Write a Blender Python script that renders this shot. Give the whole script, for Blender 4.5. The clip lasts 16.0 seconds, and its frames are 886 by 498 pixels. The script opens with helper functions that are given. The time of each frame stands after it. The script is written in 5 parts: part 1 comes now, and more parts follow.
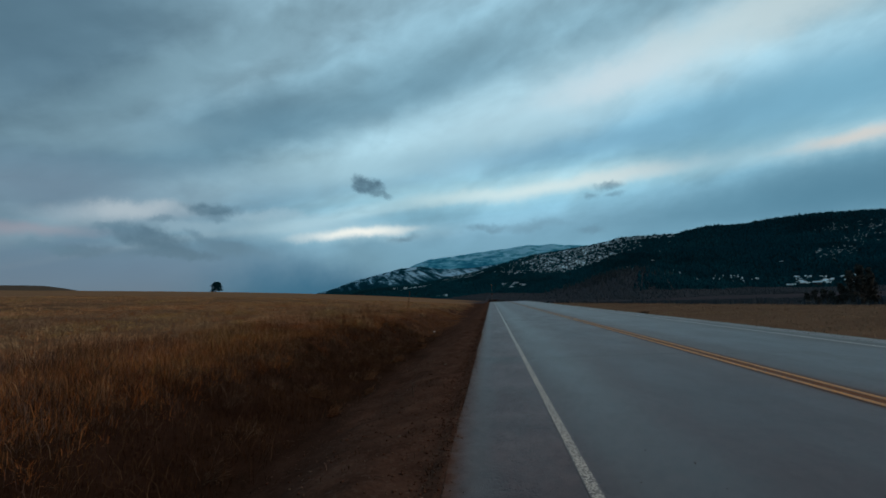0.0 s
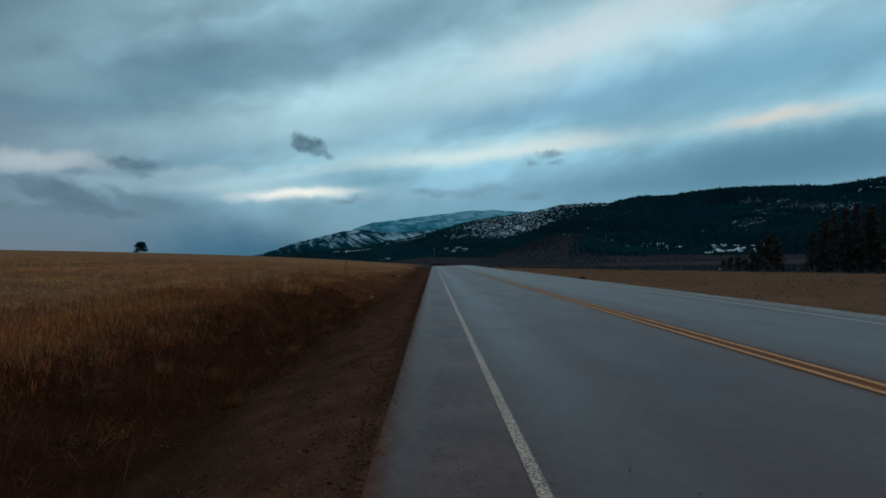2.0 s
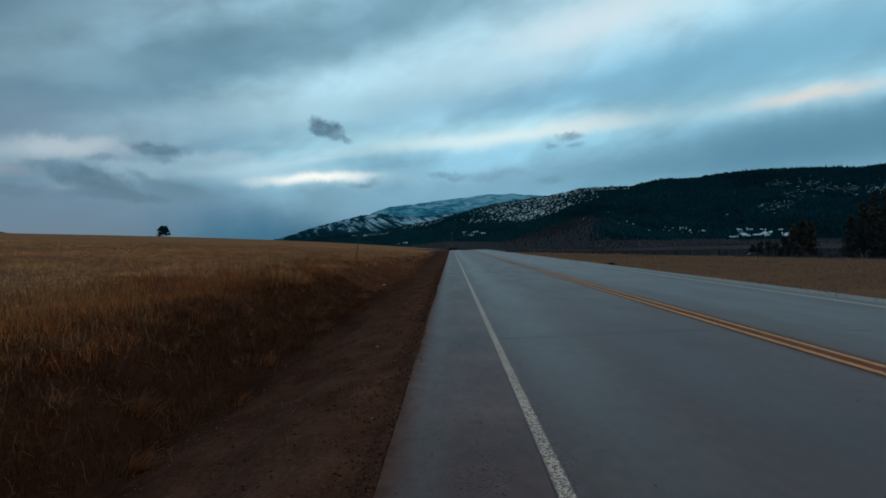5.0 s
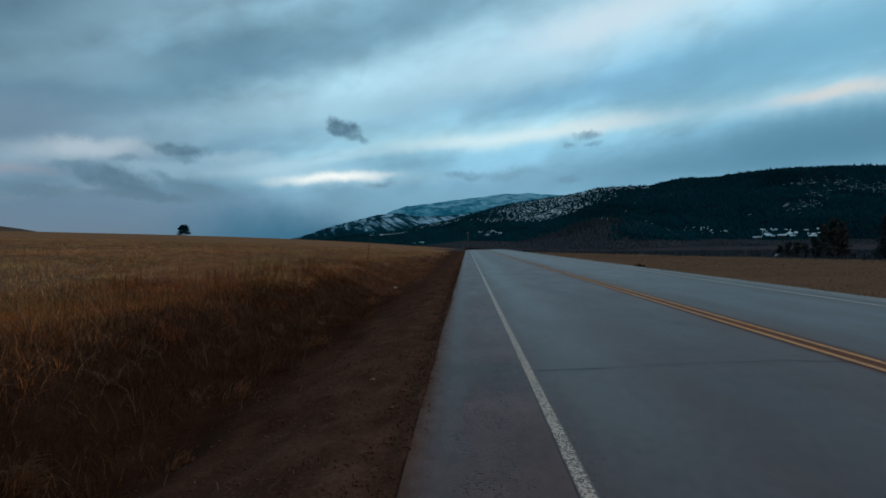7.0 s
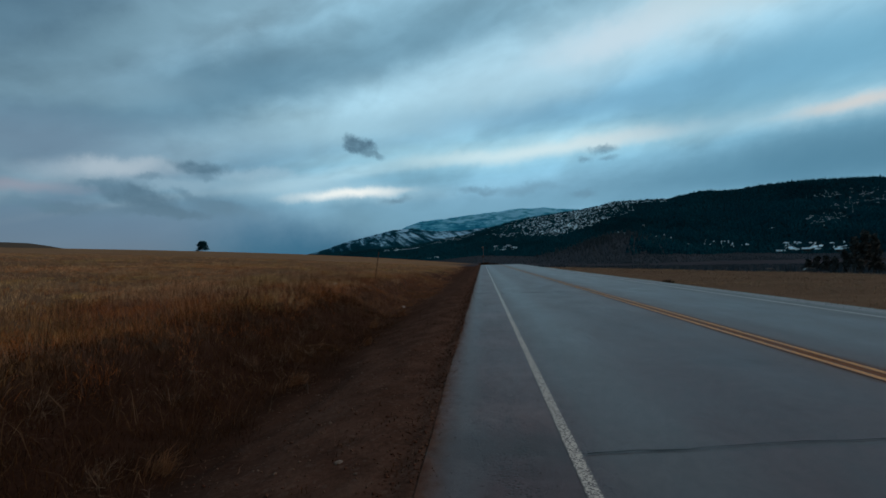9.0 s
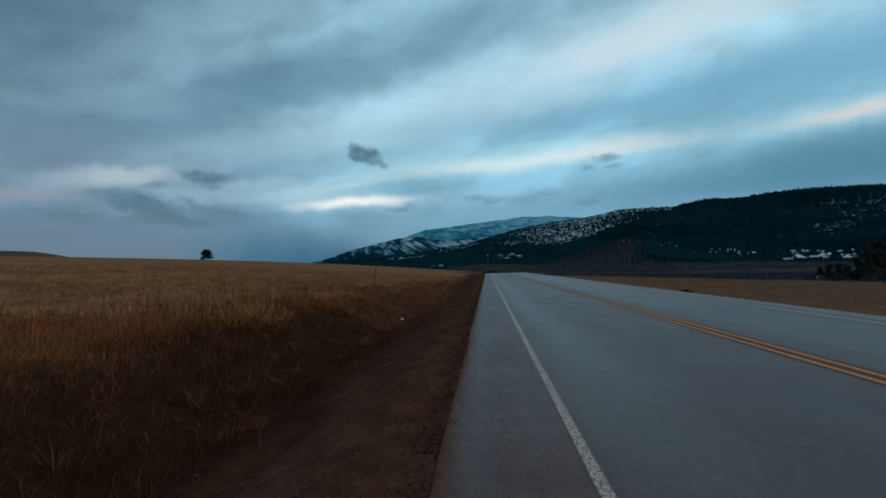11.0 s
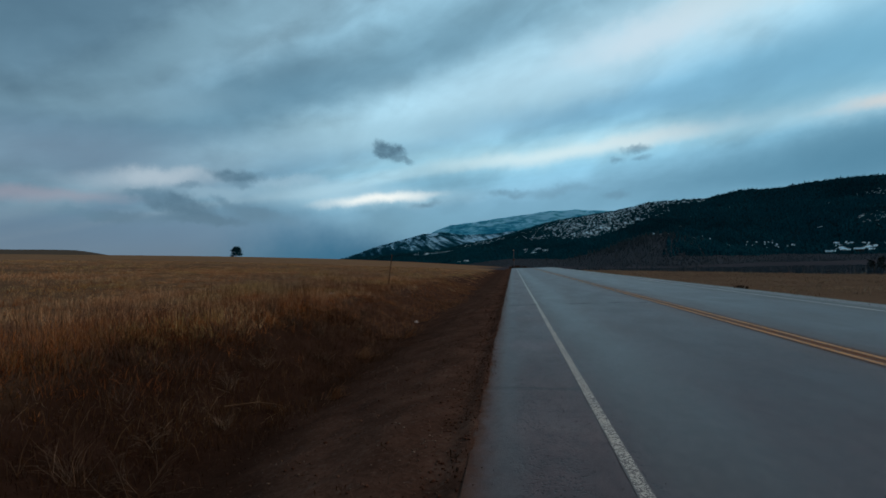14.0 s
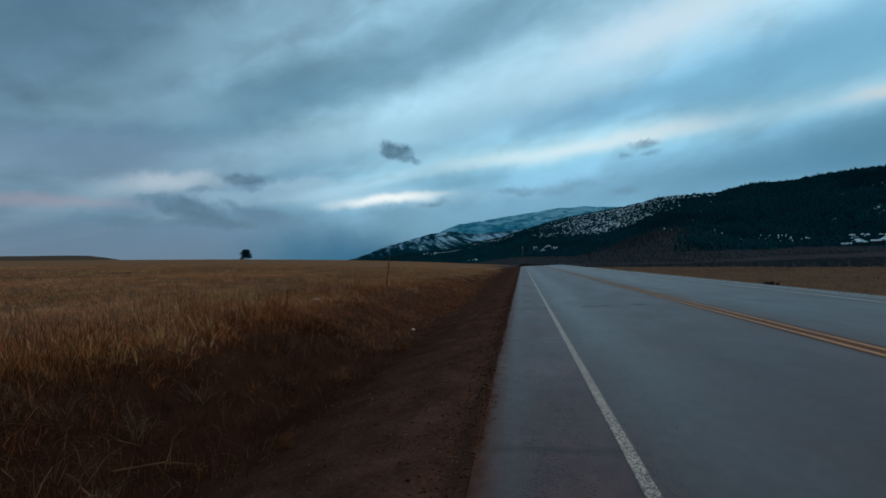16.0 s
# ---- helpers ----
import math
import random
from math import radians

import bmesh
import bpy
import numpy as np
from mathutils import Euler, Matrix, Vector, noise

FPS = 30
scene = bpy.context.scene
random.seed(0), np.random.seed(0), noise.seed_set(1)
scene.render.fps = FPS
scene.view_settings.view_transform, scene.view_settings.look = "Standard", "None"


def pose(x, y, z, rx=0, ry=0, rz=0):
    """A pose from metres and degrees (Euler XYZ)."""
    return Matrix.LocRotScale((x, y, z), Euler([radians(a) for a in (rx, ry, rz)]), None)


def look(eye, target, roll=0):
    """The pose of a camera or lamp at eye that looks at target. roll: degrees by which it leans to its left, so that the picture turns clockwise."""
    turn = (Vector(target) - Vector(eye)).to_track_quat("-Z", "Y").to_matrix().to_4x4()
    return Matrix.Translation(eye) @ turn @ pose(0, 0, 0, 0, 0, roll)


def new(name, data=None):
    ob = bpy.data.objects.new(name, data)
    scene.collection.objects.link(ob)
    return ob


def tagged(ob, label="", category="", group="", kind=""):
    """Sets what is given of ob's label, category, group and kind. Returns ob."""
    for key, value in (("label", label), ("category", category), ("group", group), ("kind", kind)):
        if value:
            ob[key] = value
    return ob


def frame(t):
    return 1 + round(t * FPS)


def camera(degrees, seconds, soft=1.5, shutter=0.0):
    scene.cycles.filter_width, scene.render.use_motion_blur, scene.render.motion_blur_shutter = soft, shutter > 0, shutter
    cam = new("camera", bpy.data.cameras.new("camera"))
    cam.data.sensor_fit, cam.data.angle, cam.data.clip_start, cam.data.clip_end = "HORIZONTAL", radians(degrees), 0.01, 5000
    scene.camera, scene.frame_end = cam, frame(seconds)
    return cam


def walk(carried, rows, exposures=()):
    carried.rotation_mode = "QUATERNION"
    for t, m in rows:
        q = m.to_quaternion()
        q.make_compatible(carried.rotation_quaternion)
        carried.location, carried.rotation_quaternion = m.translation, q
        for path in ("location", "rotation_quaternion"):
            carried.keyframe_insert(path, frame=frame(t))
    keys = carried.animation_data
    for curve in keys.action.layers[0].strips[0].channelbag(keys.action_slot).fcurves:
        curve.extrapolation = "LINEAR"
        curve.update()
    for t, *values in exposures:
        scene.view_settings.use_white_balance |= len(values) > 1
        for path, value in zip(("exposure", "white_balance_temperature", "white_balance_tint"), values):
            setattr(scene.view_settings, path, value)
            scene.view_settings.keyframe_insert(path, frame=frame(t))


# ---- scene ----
cam = camera(87.3, 16.0, soft=1.68)
PATH = [  # seconds, x, y, z, yaw, pitch, roll
    (0.0, -0.613, 0.000, 1.266, 5.89, 6.06, 1.77),
    (0.5, -0.607, 0.313, 1.266, 3.87, 5.22, 1.82),
    (1.0, -0.584, 0.631, 1.283, 3.51, 4.62, 1.86),
    (1.5, -0.604, 0.936, 1.289, -0.05, 2.43, 1.21),
    (2.0, -0.574, 1.249, 1.274, -1.17, 1.44, 1.16),
    (2.5, -0.555, 1.578, 1.283, -1.56, 1.23, 1.02),
    (3.0, -0.592, 1.907, 1.284, -2.61, 0.98, 0.64),
    (3.5, -0.577, 2.250, 1.289, -0.79, 0.91, 1.04),
    (4.0, -0.563, 2.618, 1.286, 0.16, 0.61, 1.03),
    (6.5, -0.588, 4.499, 1.293, 2.50, -1.58, 1.17),
    (7.0, -0.604, 4.893, 1.299, 2.98, -0.50, 0.90),
    (7.5, -0.584, 5.279, 1.289, 3.11, 0.12, 0.60),
    (8.0, -0.604, 5.666, 1.295, 6.81, 0.70, 0.16),
    (8.5, -0.609, 6.075, 1.294, 5.30, 1.00, 0.61),
    (9.0, -0.584, 6.467, 1.302, 4.86, 1.38, 1.11),
    (11.5, -0.659, 8.344, 1.285, 5.86, 2.48, 1.18),
    (12.0, -0.669, 8.681, 1.291, 8.89, 1.67, 1.14),
    (12.5, -0.672, 8.991, 1.286, 8.12, 2.27, 1.13),
    (13.0, -0.649, 9.348, 1.278, 7.97, 1.99, 1.55),
    (13.5, -0.667, 9.723, 1.264, 9.72, 2.05, 1.75),
    (14.0, -0.672, 10.103, 1.271, 8.55, 1.92, 1.51),
    (14.5, -0.655, 10.515, 1.286, 9.59, 1.57, 2.13),
    (15.0, -0.687, 10.909, 1.268, 9.35, 2.10, 1.93),
    (15.5, -0.642, 11.256, 1.266, 7.60, 2.19, 2.01),
    (16.0, -0.632, 11.670, 1.282, 9.66, 1.87, 2.47),
]
walk(cam, [(t, pose(x, y, z, 90 + pitch, roll, yaw)) for t, x, y, z, yaw, pitch, roll in PATH],
     [(0.0, -0.02, 6650, 10), (3.0, -0.02, 6780, 10), (5.0, 0.10, 6600, 10), (6.5, 0.18, 6450, 10), (7.2, 0.03, 6400, 10), (8.0, 0.05, 6400, 10), (9.0, -0.02, 6400, 10), (11.5, 0.04, 6470, 10), (12.0, 0.12, 6480, 10), (12.6, 0.0, 6480, 10), (14.0, 0.04, 6400, 10), (16.0, 0.04, 6250, 10)])

EYE = 1.28      # eye height over the road, metres
MID_Y = 6.0     # middle of the walk along the road


# ------------------------------------------------------------------ node helpers
def lin(r, g, b):
    """Linear colour from 0-255 display values."""
    out = []
    for c in (r, g, b):
        c /= 255.0
        out.append(c / 12.92 if c <= 0.04045 else ((c + 0.055) / 1.055) ** 2.4)
    return (*out, 1.0)


class Net:
    """A small builder for node trees: numbers and sockets mix freely."""

    def __init__(self, tree):
        self.tree = tree
        tree.nodes.clear()

    def node(self, kind, **settings):
        n = self.tree.nodes.new(kind)
        for key, value in settings.items():
            setattr(n, key, value)
        return n

    def plug(self, socket, value):
        if value is None:
            return
        if isinstance(value, bpy.types.NodeSocket):
            self.tree.links.new(value, socket)
        else:
            socket.default_value = value

    def math(self, op, a, b=None, c=None, clamp=False):
        n = self.node("ShaderNodeMath", operation=op, use_clamp=clamp)
        for s, v in zip(n.inputs, (a, b, c)):
            self.plug(s, v)
        return n.outputs[0]

    def vec(self, op, a, b=None, scale=None):
        n = self.node("ShaderNodeVectorMath", operation=op)
        self.plug(n.inputs[0], a)
        self.plug(n.inputs[1], b)
        if scale is not None:
            self.plug(n.inputs["Scale"], scale)
        return n.outputs["Value"] if op in ("LENGTH", "DOT_PRODUCT", "DISTANCE") else n.outputs["Vector"]

    def join(self, x, y, z):
        n = self.node("ShaderNodeCombineXYZ")
        for s, v in zip(n.inputs, (x, y, z)):
            self.plug(s, v)
        return n.outputs[0]

    def split(self, v):
        n = self.node("ShaderNodeSeparateXYZ")
        self.plug(n.inputs[0], v)
        return n.outputs

    def noise(self, at, scale, detail=3.0, rough=0.55, distort=0.0):
        n = self.node("ShaderNodeTexNoise")
        self.plug(n.inputs["Vector"], at)
        for key, v in (("Scale", scale), ("Detail", detail), ("Roughness", rough), ("Distortion", distort)):
            n.inputs[key].default_value = v
        return n.outputs["Fac"]

    def step(self, v, lo, hi, to_lo=0.0, to_hi=1.0, kind="SMOOTHSTEP"):
        n = self.node("ShaderNodeMapRange", interpolation_type=kind, clamp=True)
        for key, x in (("Value", v), ("From Min", lo), ("From Max", hi), ("To Min", to_lo), ("To Max", to_hi)):
            self.plug(n.inputs[key], x)
        return n.outputs["Result"]

    def mix(self, f, a, b, blend="MIX"):
        n = self.node("ShaderNodeMix", data_type="RGBA", blend_type=blend, clamp_factor=True)
        self.plug(n.inputs["Factor"], f)
        self.plug(n.inputs["A"], a)
        self.plug(n.inputs["B"], b)
        # colour sockets of the mix node
        for s in n.inputs:
            if s.identifier == "A_Color":
                self.plug(s, a)
            if s.identifier == "B_Color":
                self.plug(s, b)
        return [s for s in n.outputs if s.identifier == "Result_Color"][0]

    def ramp(self, f, stops, kind="LINEAR"):
        n = self.node("ShaderNodeValToRGB")
        n.color_ramp.interpolation = kind
        e = n.color_ramp.elements
        while len(e) < len(stops):
            e.new(0.5)
        for el, (p, c) in zip(e, stops):
            el.position = p
            el.color = c if len(c) == 4 else (*c, 1.0)
        self.plug(n.inputs[0], f)
        return n.outputs[0]

    def bump(self, height, strength, distance=0.02):
        n = self.node("ShaderNodeBump")
        n.inputs["Strength"].default_value = strength
        n.inputs["Distance"].default_value = distance
        self.plug(n.inputs["Height"], height)
        return n.outputs["Normal"]


# ------------------------------------------------------------------ world, sun
# Bearings are degrees from the road's direction, positive to the right.
world = bpy.data.worlds.new("dusk_sky")
scene.world = world
world.use_nodes = True
w = Net(world.node_tree)
sky_dir = w.node("ShaderNodeTexCoord").outputs["Generated"]
dx, dy, dz = w.split(sky_dir)
bearing = w.math("MULTIPLY", w.math("ARCTAN2", dx, dy), 57.2958)
height = w.math("MULTIPLY", w.math("ARCSINE", dz), 57.2958)
# streets of cloud on a flat layer overhead, seen in perspective
up = w.math("MAXIMUM", dz, 0.03)
px, py = w.math("DIVIDE", dx, up), w.math("DIVIDE", dy, up)
along = w.math("ADD", w.math("MULTIPLY", px, 0.91), w.math("MULTIPLY", py, -0.41))
across = w.math("ABSOLUTE", w.math("ADD", w.math("MULTIPLY", px, 0.41), w.math("MULTIPLY", py, 0.91)))
wide = w.noise(w.join(w.math("MULTIPLY", along, 0.45), w.math("MULTIPLY", across, 0.8), 1.7), 1.0, 2.5, 0.5, 0.4)
fine = w.noise(w.join(w.math("MULTIPLY", along, 1.1), w.math("MULTIPLY", across, 2.3), 5.1), 1.2, 6.0, 0.55, 0.6)
veil = w.noise(w.vec("MULTIPLY", sky_dir, (1.0, 1.0, 2.6)), 4.2, 4.0, 0.5, 0.6)
lane_pos = w.math("ADD", across, w.math("MULTIPLY", w.math("SUBTRACT", wide, 0.5), 0.75))
lane_pos = w.math("ADD", lane_pos, w.math("MULTIPLY", w.math("SUBTRACT", veil, 0.5), 0.5))
spread = w.math("SUBTRACT", 1.0, w.math("DIVIDE", 1.0, w.math("ADD", w.math("MULTIPLY", lane_pos, 0.35), 1.0)))


def lane(q):
    return 1.0 - 1.0 / (0.35 * q + 1.0)


streets = w.ramp(spread, [
    (lane(0.0), lin(146, 182, 202)), (lane(1.2), lin(146, 184, 204)), (lane(1.75), lin(134, 174, 194)),
    (lane(2.4), lin(168, 208, 226)), (lane(3.1), lin(126, 176, 202)), (lane(3.55), lin(140, 188, 210)),
    (lane(4.0), lin(166, 204, 220)), (lane(4.6), lin(132, 182, 206)), (lane(7.0), lin(132, 176, 200)),
    (lane(13.0), lin(112, 154, 178)), (lane(26.0), lin(90, 130, 154)), (lane(34.0), lin(80, 122, 146))], "EASE")
calm = w.step(height, 2.0, 12.0)
shade = w.math("ADD", w.math("MULTIPLY", w.step(fine, 0.25, 0.75, -0.03, 0.03), calm), w.step(veil, 0.28, 0.72, -0.08, 0.08))
west = w.step(bearing, -60.0, 4.0, -0.38, 0.04)
mottle = w.step(w.noise(w.vec("MULTIPLY", sky_dir, (1.0, 1.0, 1.7)), 8.0, 5.0, 0.55, 0.5), 0.3, 0.7, -0.05, 0.05)
# torn billows that climb along the streets
climb_u = w.math("ADD", w.math("MULTIPLY", bearing, 0.075), w.math("MULTIPLY", height, 0.024))
climb_v = w.math("ADD", w.math("MULTIPLY", bearing, -0.055), w.math("MULTIPLY", height, 0.17))
billow = w.noise(w.join(climb_u, climb_v, 3.3), 1.15, 4.0, 0.45, 0.4)
ragged = w.noise(w.join(w.math("MULTIPLY", bearing, 0.11), climb_v, 8.6), 2.6, 6.0, 0.55, 0.3)
torn = w.math("ADD", w.step(billow, 0.33, 0.67, -0.15, 0.15), w.step(ragged, 0.32, 0.68, -0.04, 0.04))
torn = w.math("MULTIPLY", torn, w.step(height, 3.0, 13.0, 0.45, 1.0))
tone = w.math("ADD", 1.0, w.math("ADD", w.math("ADD", w.math("ADD", shade, mottle), torn), west))
# the unseen sky overhead and behind is dimmed to darken the ground
unseen_dim = w.math("MULTIPLY", w.step(height, 34.0, 64.0, 1.0, 0.36), w.step(dy, -0.5, 0.35, 0.45, 1.0))
tone = w.math("MULTIPLY", tone, unseen_dim)
cover = w.vec("SCALE", streets, scale=tone)
# dusk tints: violet towards the low west
low_left = w.math("MULTIPLY", w.step(bearing, -22.0, -40.0), w.step(height, 10.0, 3.0))
cover = w.mix(w.math("MULTIPLY", low_left, 0.88), cover, lin(90, 102, 120))

# single clouds: bearing, height, half width, half height, turn, density, soft edge, colour
wob = w.noise(sky_dir, 17.0, 6.0, 0.62)
wob_b = w.noise(w.vec("ADD", sky_dir, (3.1, 1.7, 0.4)), 14.0, 6.0, 0.62)
slow = w.noise(w.vec("ADD", sky_dir, (7.3, 2.9, 1.4)), 5.0, 3.0, 0.5)
at_sky = w.join(
    w.math("ADD", bearing, w.math("ADD", w.math("MULTIPLY", w.math("SUBTRACT", wob, 0.5), 4.4), w.math("MULTIPLY", w.math("SUBTRACT", slow, 0.5), 1.0))),
    w.math("ADD", height, w.math("MULTIPLY", w.math("SUBTRACT", wob_b, 0.5), 3.0)), 0.0)


at_calm = w.join(
    w.math("ADD", bearing, w.math("ADD", w.math("MULTIPLY", w.math("SUBTRACT", wob, 0.5), 3.2), w.math("MULTIPLY", w.math("SUBTRACT", slow, 0.5), 5.0))),
    w.math("ADD", height, w.math("ADD", w.math("MULTIPLY", w.math("SUBTRACT", wob_b, 0.5), 1.5), w.math("MULTIPLY", w.math("SUBTRACT", slow, 0.5), 1.6))), 0.0)


thin_spots = w.step(w.noise(w.vec("MULTIPLY", sky_dir, (1.0, 1.0, 1.6)), 22.0, 5.0, 0.6, 0.4), 0.32, 0.62, 0.64, 1.0)


def cloud(cover, spot, size, turn, density, soft, colour):
    m = w.node("ShaderNodeMapping", vector_type="TEXTURE")
    m.inputs["Location"].default_value = (*spot, 0.0)
    m.inputs["Rotation"].default_value = (0.0, 0.0, radians(turn))
    m.inputs["Scale"].default_value = (*size, 1.0)
    w.plug(m.inputs["Vector"], at_calm if soft > 0.85 else at_sky)
    f = w.step(w.vec("LENGTH", m.outputs[0]), 1.0 + soft, 1.0 - soft, 0.0, density)
    if soft <= 0.7:
        # torn, uneven inside
        f = w.math("MULTIPLY", f, thin_spots)
    return w.mix(f, cover, colour)


GREY, SLATE = lin(92, 122, 141), lin(106, 138, 158)
# broad darker and lighter banks
cover = cloud(cover, (-50, 25), (17, 8), 24, 0.85, 0.75, lin(80, 112, 132))
cover = cloud(cover, (-35, 25.0), (11, 2.0), 30, 0.6, 0.9, lin(128, 164, 182))
cover = cloud(cover, (-30, 19.5), (11, 3.0), 22, 0.7, 0.8, lin(90, 128, 150))
cover = cloud(cover, (-15, 22.5), (13, 1.8), 15, 0.45, 0.9, lin(100, 144, 168))
cover = cloud(cover, (-42, 14.4), (13, 1.3), 4, 0.6, 0.85, lin(94, 130, 152))
cover = cloud(cover, (-7, 26.8), (10, 2.2), 13, 0.5, 0.9, lin(104, 146, 168))
cover = cloud(cover, (-40, 17.3), (7, 1.2), 10, 0.5, 0.9, lin(126, 160, 178))
cover = cloud(cover, (-22, 15.4), (12, 1.1), 5, 0.4, 0.9, lin(140, 176, 194))
cover = cloud(cover, (2, 20.5), (17, 3.2), 12, 0.4, 0.95, lin(172, 208, 224))
cover = cloud(cover, (14, 23.2), (19, 3.4), 12, 0.6, 0.95, lin(176, 208, 224))
cover = cloud(cover, (17, 24.2), (8, 1.7), 8, 0.75, 0.8, lin(204, 220, 230))
cover = cloud(cover, (31, 26.6), (10, 2.2), 4, 0.75, 0.85, lin(198, 216, 222))
cover = cloud(cover, (35, 19.6), (12, 2.8), 6, 0.6, 0.9, lin(112, 164, 192))
cover = cloud(cover, (-11, 16.2), (15, 1.9), 10, 0.5, 0.95, lin(162, 200, 216))
cover = cloud(cover, (17, 17.2), (20, 1.5), 1, 0.55, 0.95, lin(112, 160, 188))
cover = cloud(cover, (38, 18.0), (14, 2.6), 4, 0.5, 0.95, lin(112, 168, 194))
cover = cloud(cover, (34, 10.2), (14, 1.8), 1, 0.55, 0.9, lin(104, 150, 174))
cover = cloud(cover, (34, 8.0), (20, 2.4), 1, 0.75, 0.95, lin(70, 124, 150))
cover = cloud(cover, (42, 9.6), (13, 2.8), 2, 0.75, 0.95, lin(76, 122, 146))
# grey veils low on the west side
cover = cloud(cover, (-32, 12.6), (11, 2.2), 2, 0.5, 0.95, lin(118, 148, 168))
cover = cloud(cover, (-47, 11.6), (9, 2.4), 0, 0.7, 0.95, lin(104, 126, 146))
cover = cloud(cover, (-38, 8.6), (12, 3.0), 0, 0.4, 0.95, lin(108, 132, 152))
cover = cloud(cover, (-12, 5.4), (10, 2.2), 0, 0.45, 0.95, lin(98, 136, 156))
# thin bright gaps
cover = cloud(cover, (7, 13.0), (19, 1.3), 2, 0.6, 0.95, lin(172, 212, 224))
cover = cloud(cover, (8, 12.9), (12, 0.7), 3, 0.75, 0.95, lin(216, 232, 234))
cover = cloud(cover, (18, 13.6), (6, 0.7), 3, 0.5, 0.9, lin(206, 214, 216))
cover = cloud(cover, (27.5, 14.6), (7, 1.4), 3, 0.7, 0.95, lin(112, 162, 186))
cover = cloud(cover, (37, 13.4), (10, 1.0), 1, 0.4, 0.95, lin(176, 206, 218))
cover = cloud(cover, (37.5, 13.5), (4.5, 0.5), 2, 0.75, 0.95, lin(216, 208, 202))
cover = cloud(cover, (-17.5, 8.2), (9.5, 0.9), 1, 0.7, 0.95, lin(172, 204, 218))
cover = cloud(cover, (-16.4, 8.15), (5.4, 0.5), 5, 1.0, 0.9, lin(240, 242, 238))
cover = cloud(cover, (-40.0, 9.9), (5.5, 0.9), 5, 0.6, 0.95, lin(178, 190, 200))
cover = cloud(cover, (-50.0, 7.6), (6, 0.6), 0, 0.6, 0.9, lin(150, 144, 156))
cover = cloud(cover, (-39.5, 10.4), (3.4, 0.7), 8, 0.75, 0.8, lin(172, 186, 196))
cover = cloud(cover, (-34.5, 8.6), (3.6, 0.6), 2, 0.55, 0.8, lin(156, 180, 194))
cover = cloud(cover, (-27.0, 10.0), (5.0, 0.5), 3, 0.5, 0.85, lin(160, 188, 204))
cover = cloud(cover, (-26, 9.0), (9, 0.8), 2, 0.45, 0.95, lin(164, 196, 212))
# rain haze and the low teal gap
cover = cloud(cover, (-26, 4.8), (9, 2.6), -20, 0.55, 0.95, lin(86, 122, 146))
cover = cloud(cover, (-38, 3.4), (16, 2.6), -2, 0.6, 0.95, lin(94, 122, 146))
cover = cloud(cover, (-21.5, 0.6), (9.0, 3.0), -4, 1.0, 0.85, lin(32, 94, 126))
cover = cloud(cover, (4, 7.4), (15, 1.3), 2, 0.4, 0.95, lin(102, 146, 170))
cover = cloud(cover, (2, 5.6), (14, 1.6), 2, 0.4, 0.95, lin(108, 156, 180))
# grey puffs below the layer
for spot, size, turn, density, soft, colour in (
        ((-14.9, 13.8), (1.9, 0.92), -27, 0.95, 0.42, lin(78, 108, 126)),
        ((-13.1, 12.8), (0.9, 0.32), -12, 0.6, 0.6, lin(90, 120, 138)),
        ((-32.1, 10.7), (2.5, 0.75), -6, 0.9, 0.5, lin(82, 112, 130)),
        ((-30.8, 6.5), (2.3, 0.8), -10, 0.7, 0.5, GREY),
        ((-43.8, 5.8), (1.9, 0.5), 0, 0.75, 0.45, lin(86, 112, 130)),
        ((-31.8, 9.6), (1.2, 0.4), -8, 0.6, 0.6, GREY),
        ((-37.1, 9.3), (1.2, 0.36), 0, 0.55, 0.6, GREY),
        ((-39.4, 7.7), (2.7, 1.1), -6, 0.95, 0.5, lin(82, 110, 128)),
        ((-37.2, 6.8), (3.2, 1.1), -12, 0.95, 0.5, lin(82, 110, 128)),
        ((-41.8, 8.3), (1.5, 0.35), -4, 0.7, 0.6, GREY),
        ((-35.4, 5.6), (4.0, 0.6), -2, 0.85, 0.45, lin(84, 112, 130)),
        ((-39.5, 5.6), (5.6, 0.5), 0, 0.45, 0.7, lin(90, 116, 134)),
        ((-46.5, 5.9), (2.6, 0.45), 0, 0.6, 0.6, GREY),
        ((-33.6, 7.6), (1.1, 0.36), -20, 0.6, 0.6, GREY),
        ((-29.6, 6.3), (3.0, 0.7), -16, 0.45, 0.8, GREY),
        ((-0.6, 8.4), (2.0, 0.45), 2, 0.55, 0.7, GREY),
        ((5.0, 8.4), (3.6, 0.5), 2, 0.35, 0.8, GREY),
        ((-10.5, 7.8), (1.4, 0.36), 0, 0.65, 0.6, GREY),
        ((11.8, 7.5), (1.5, 0.4), 0, 0.45, 0.7, GREY),
        ((14.5, 12.4), (1.3, 0.48), 0, 0.7, 0.6, GREY),
        ((12.5, 11.3), (0.8, 0.36), 0, 0.5, 0.7, GREY),
        ((15.2, 11.15), (0.9, 0.38), 0, 0.55, 0.7, GREY)):
    cover = cloud(cover, spot, size, turn, density, soft, colour)

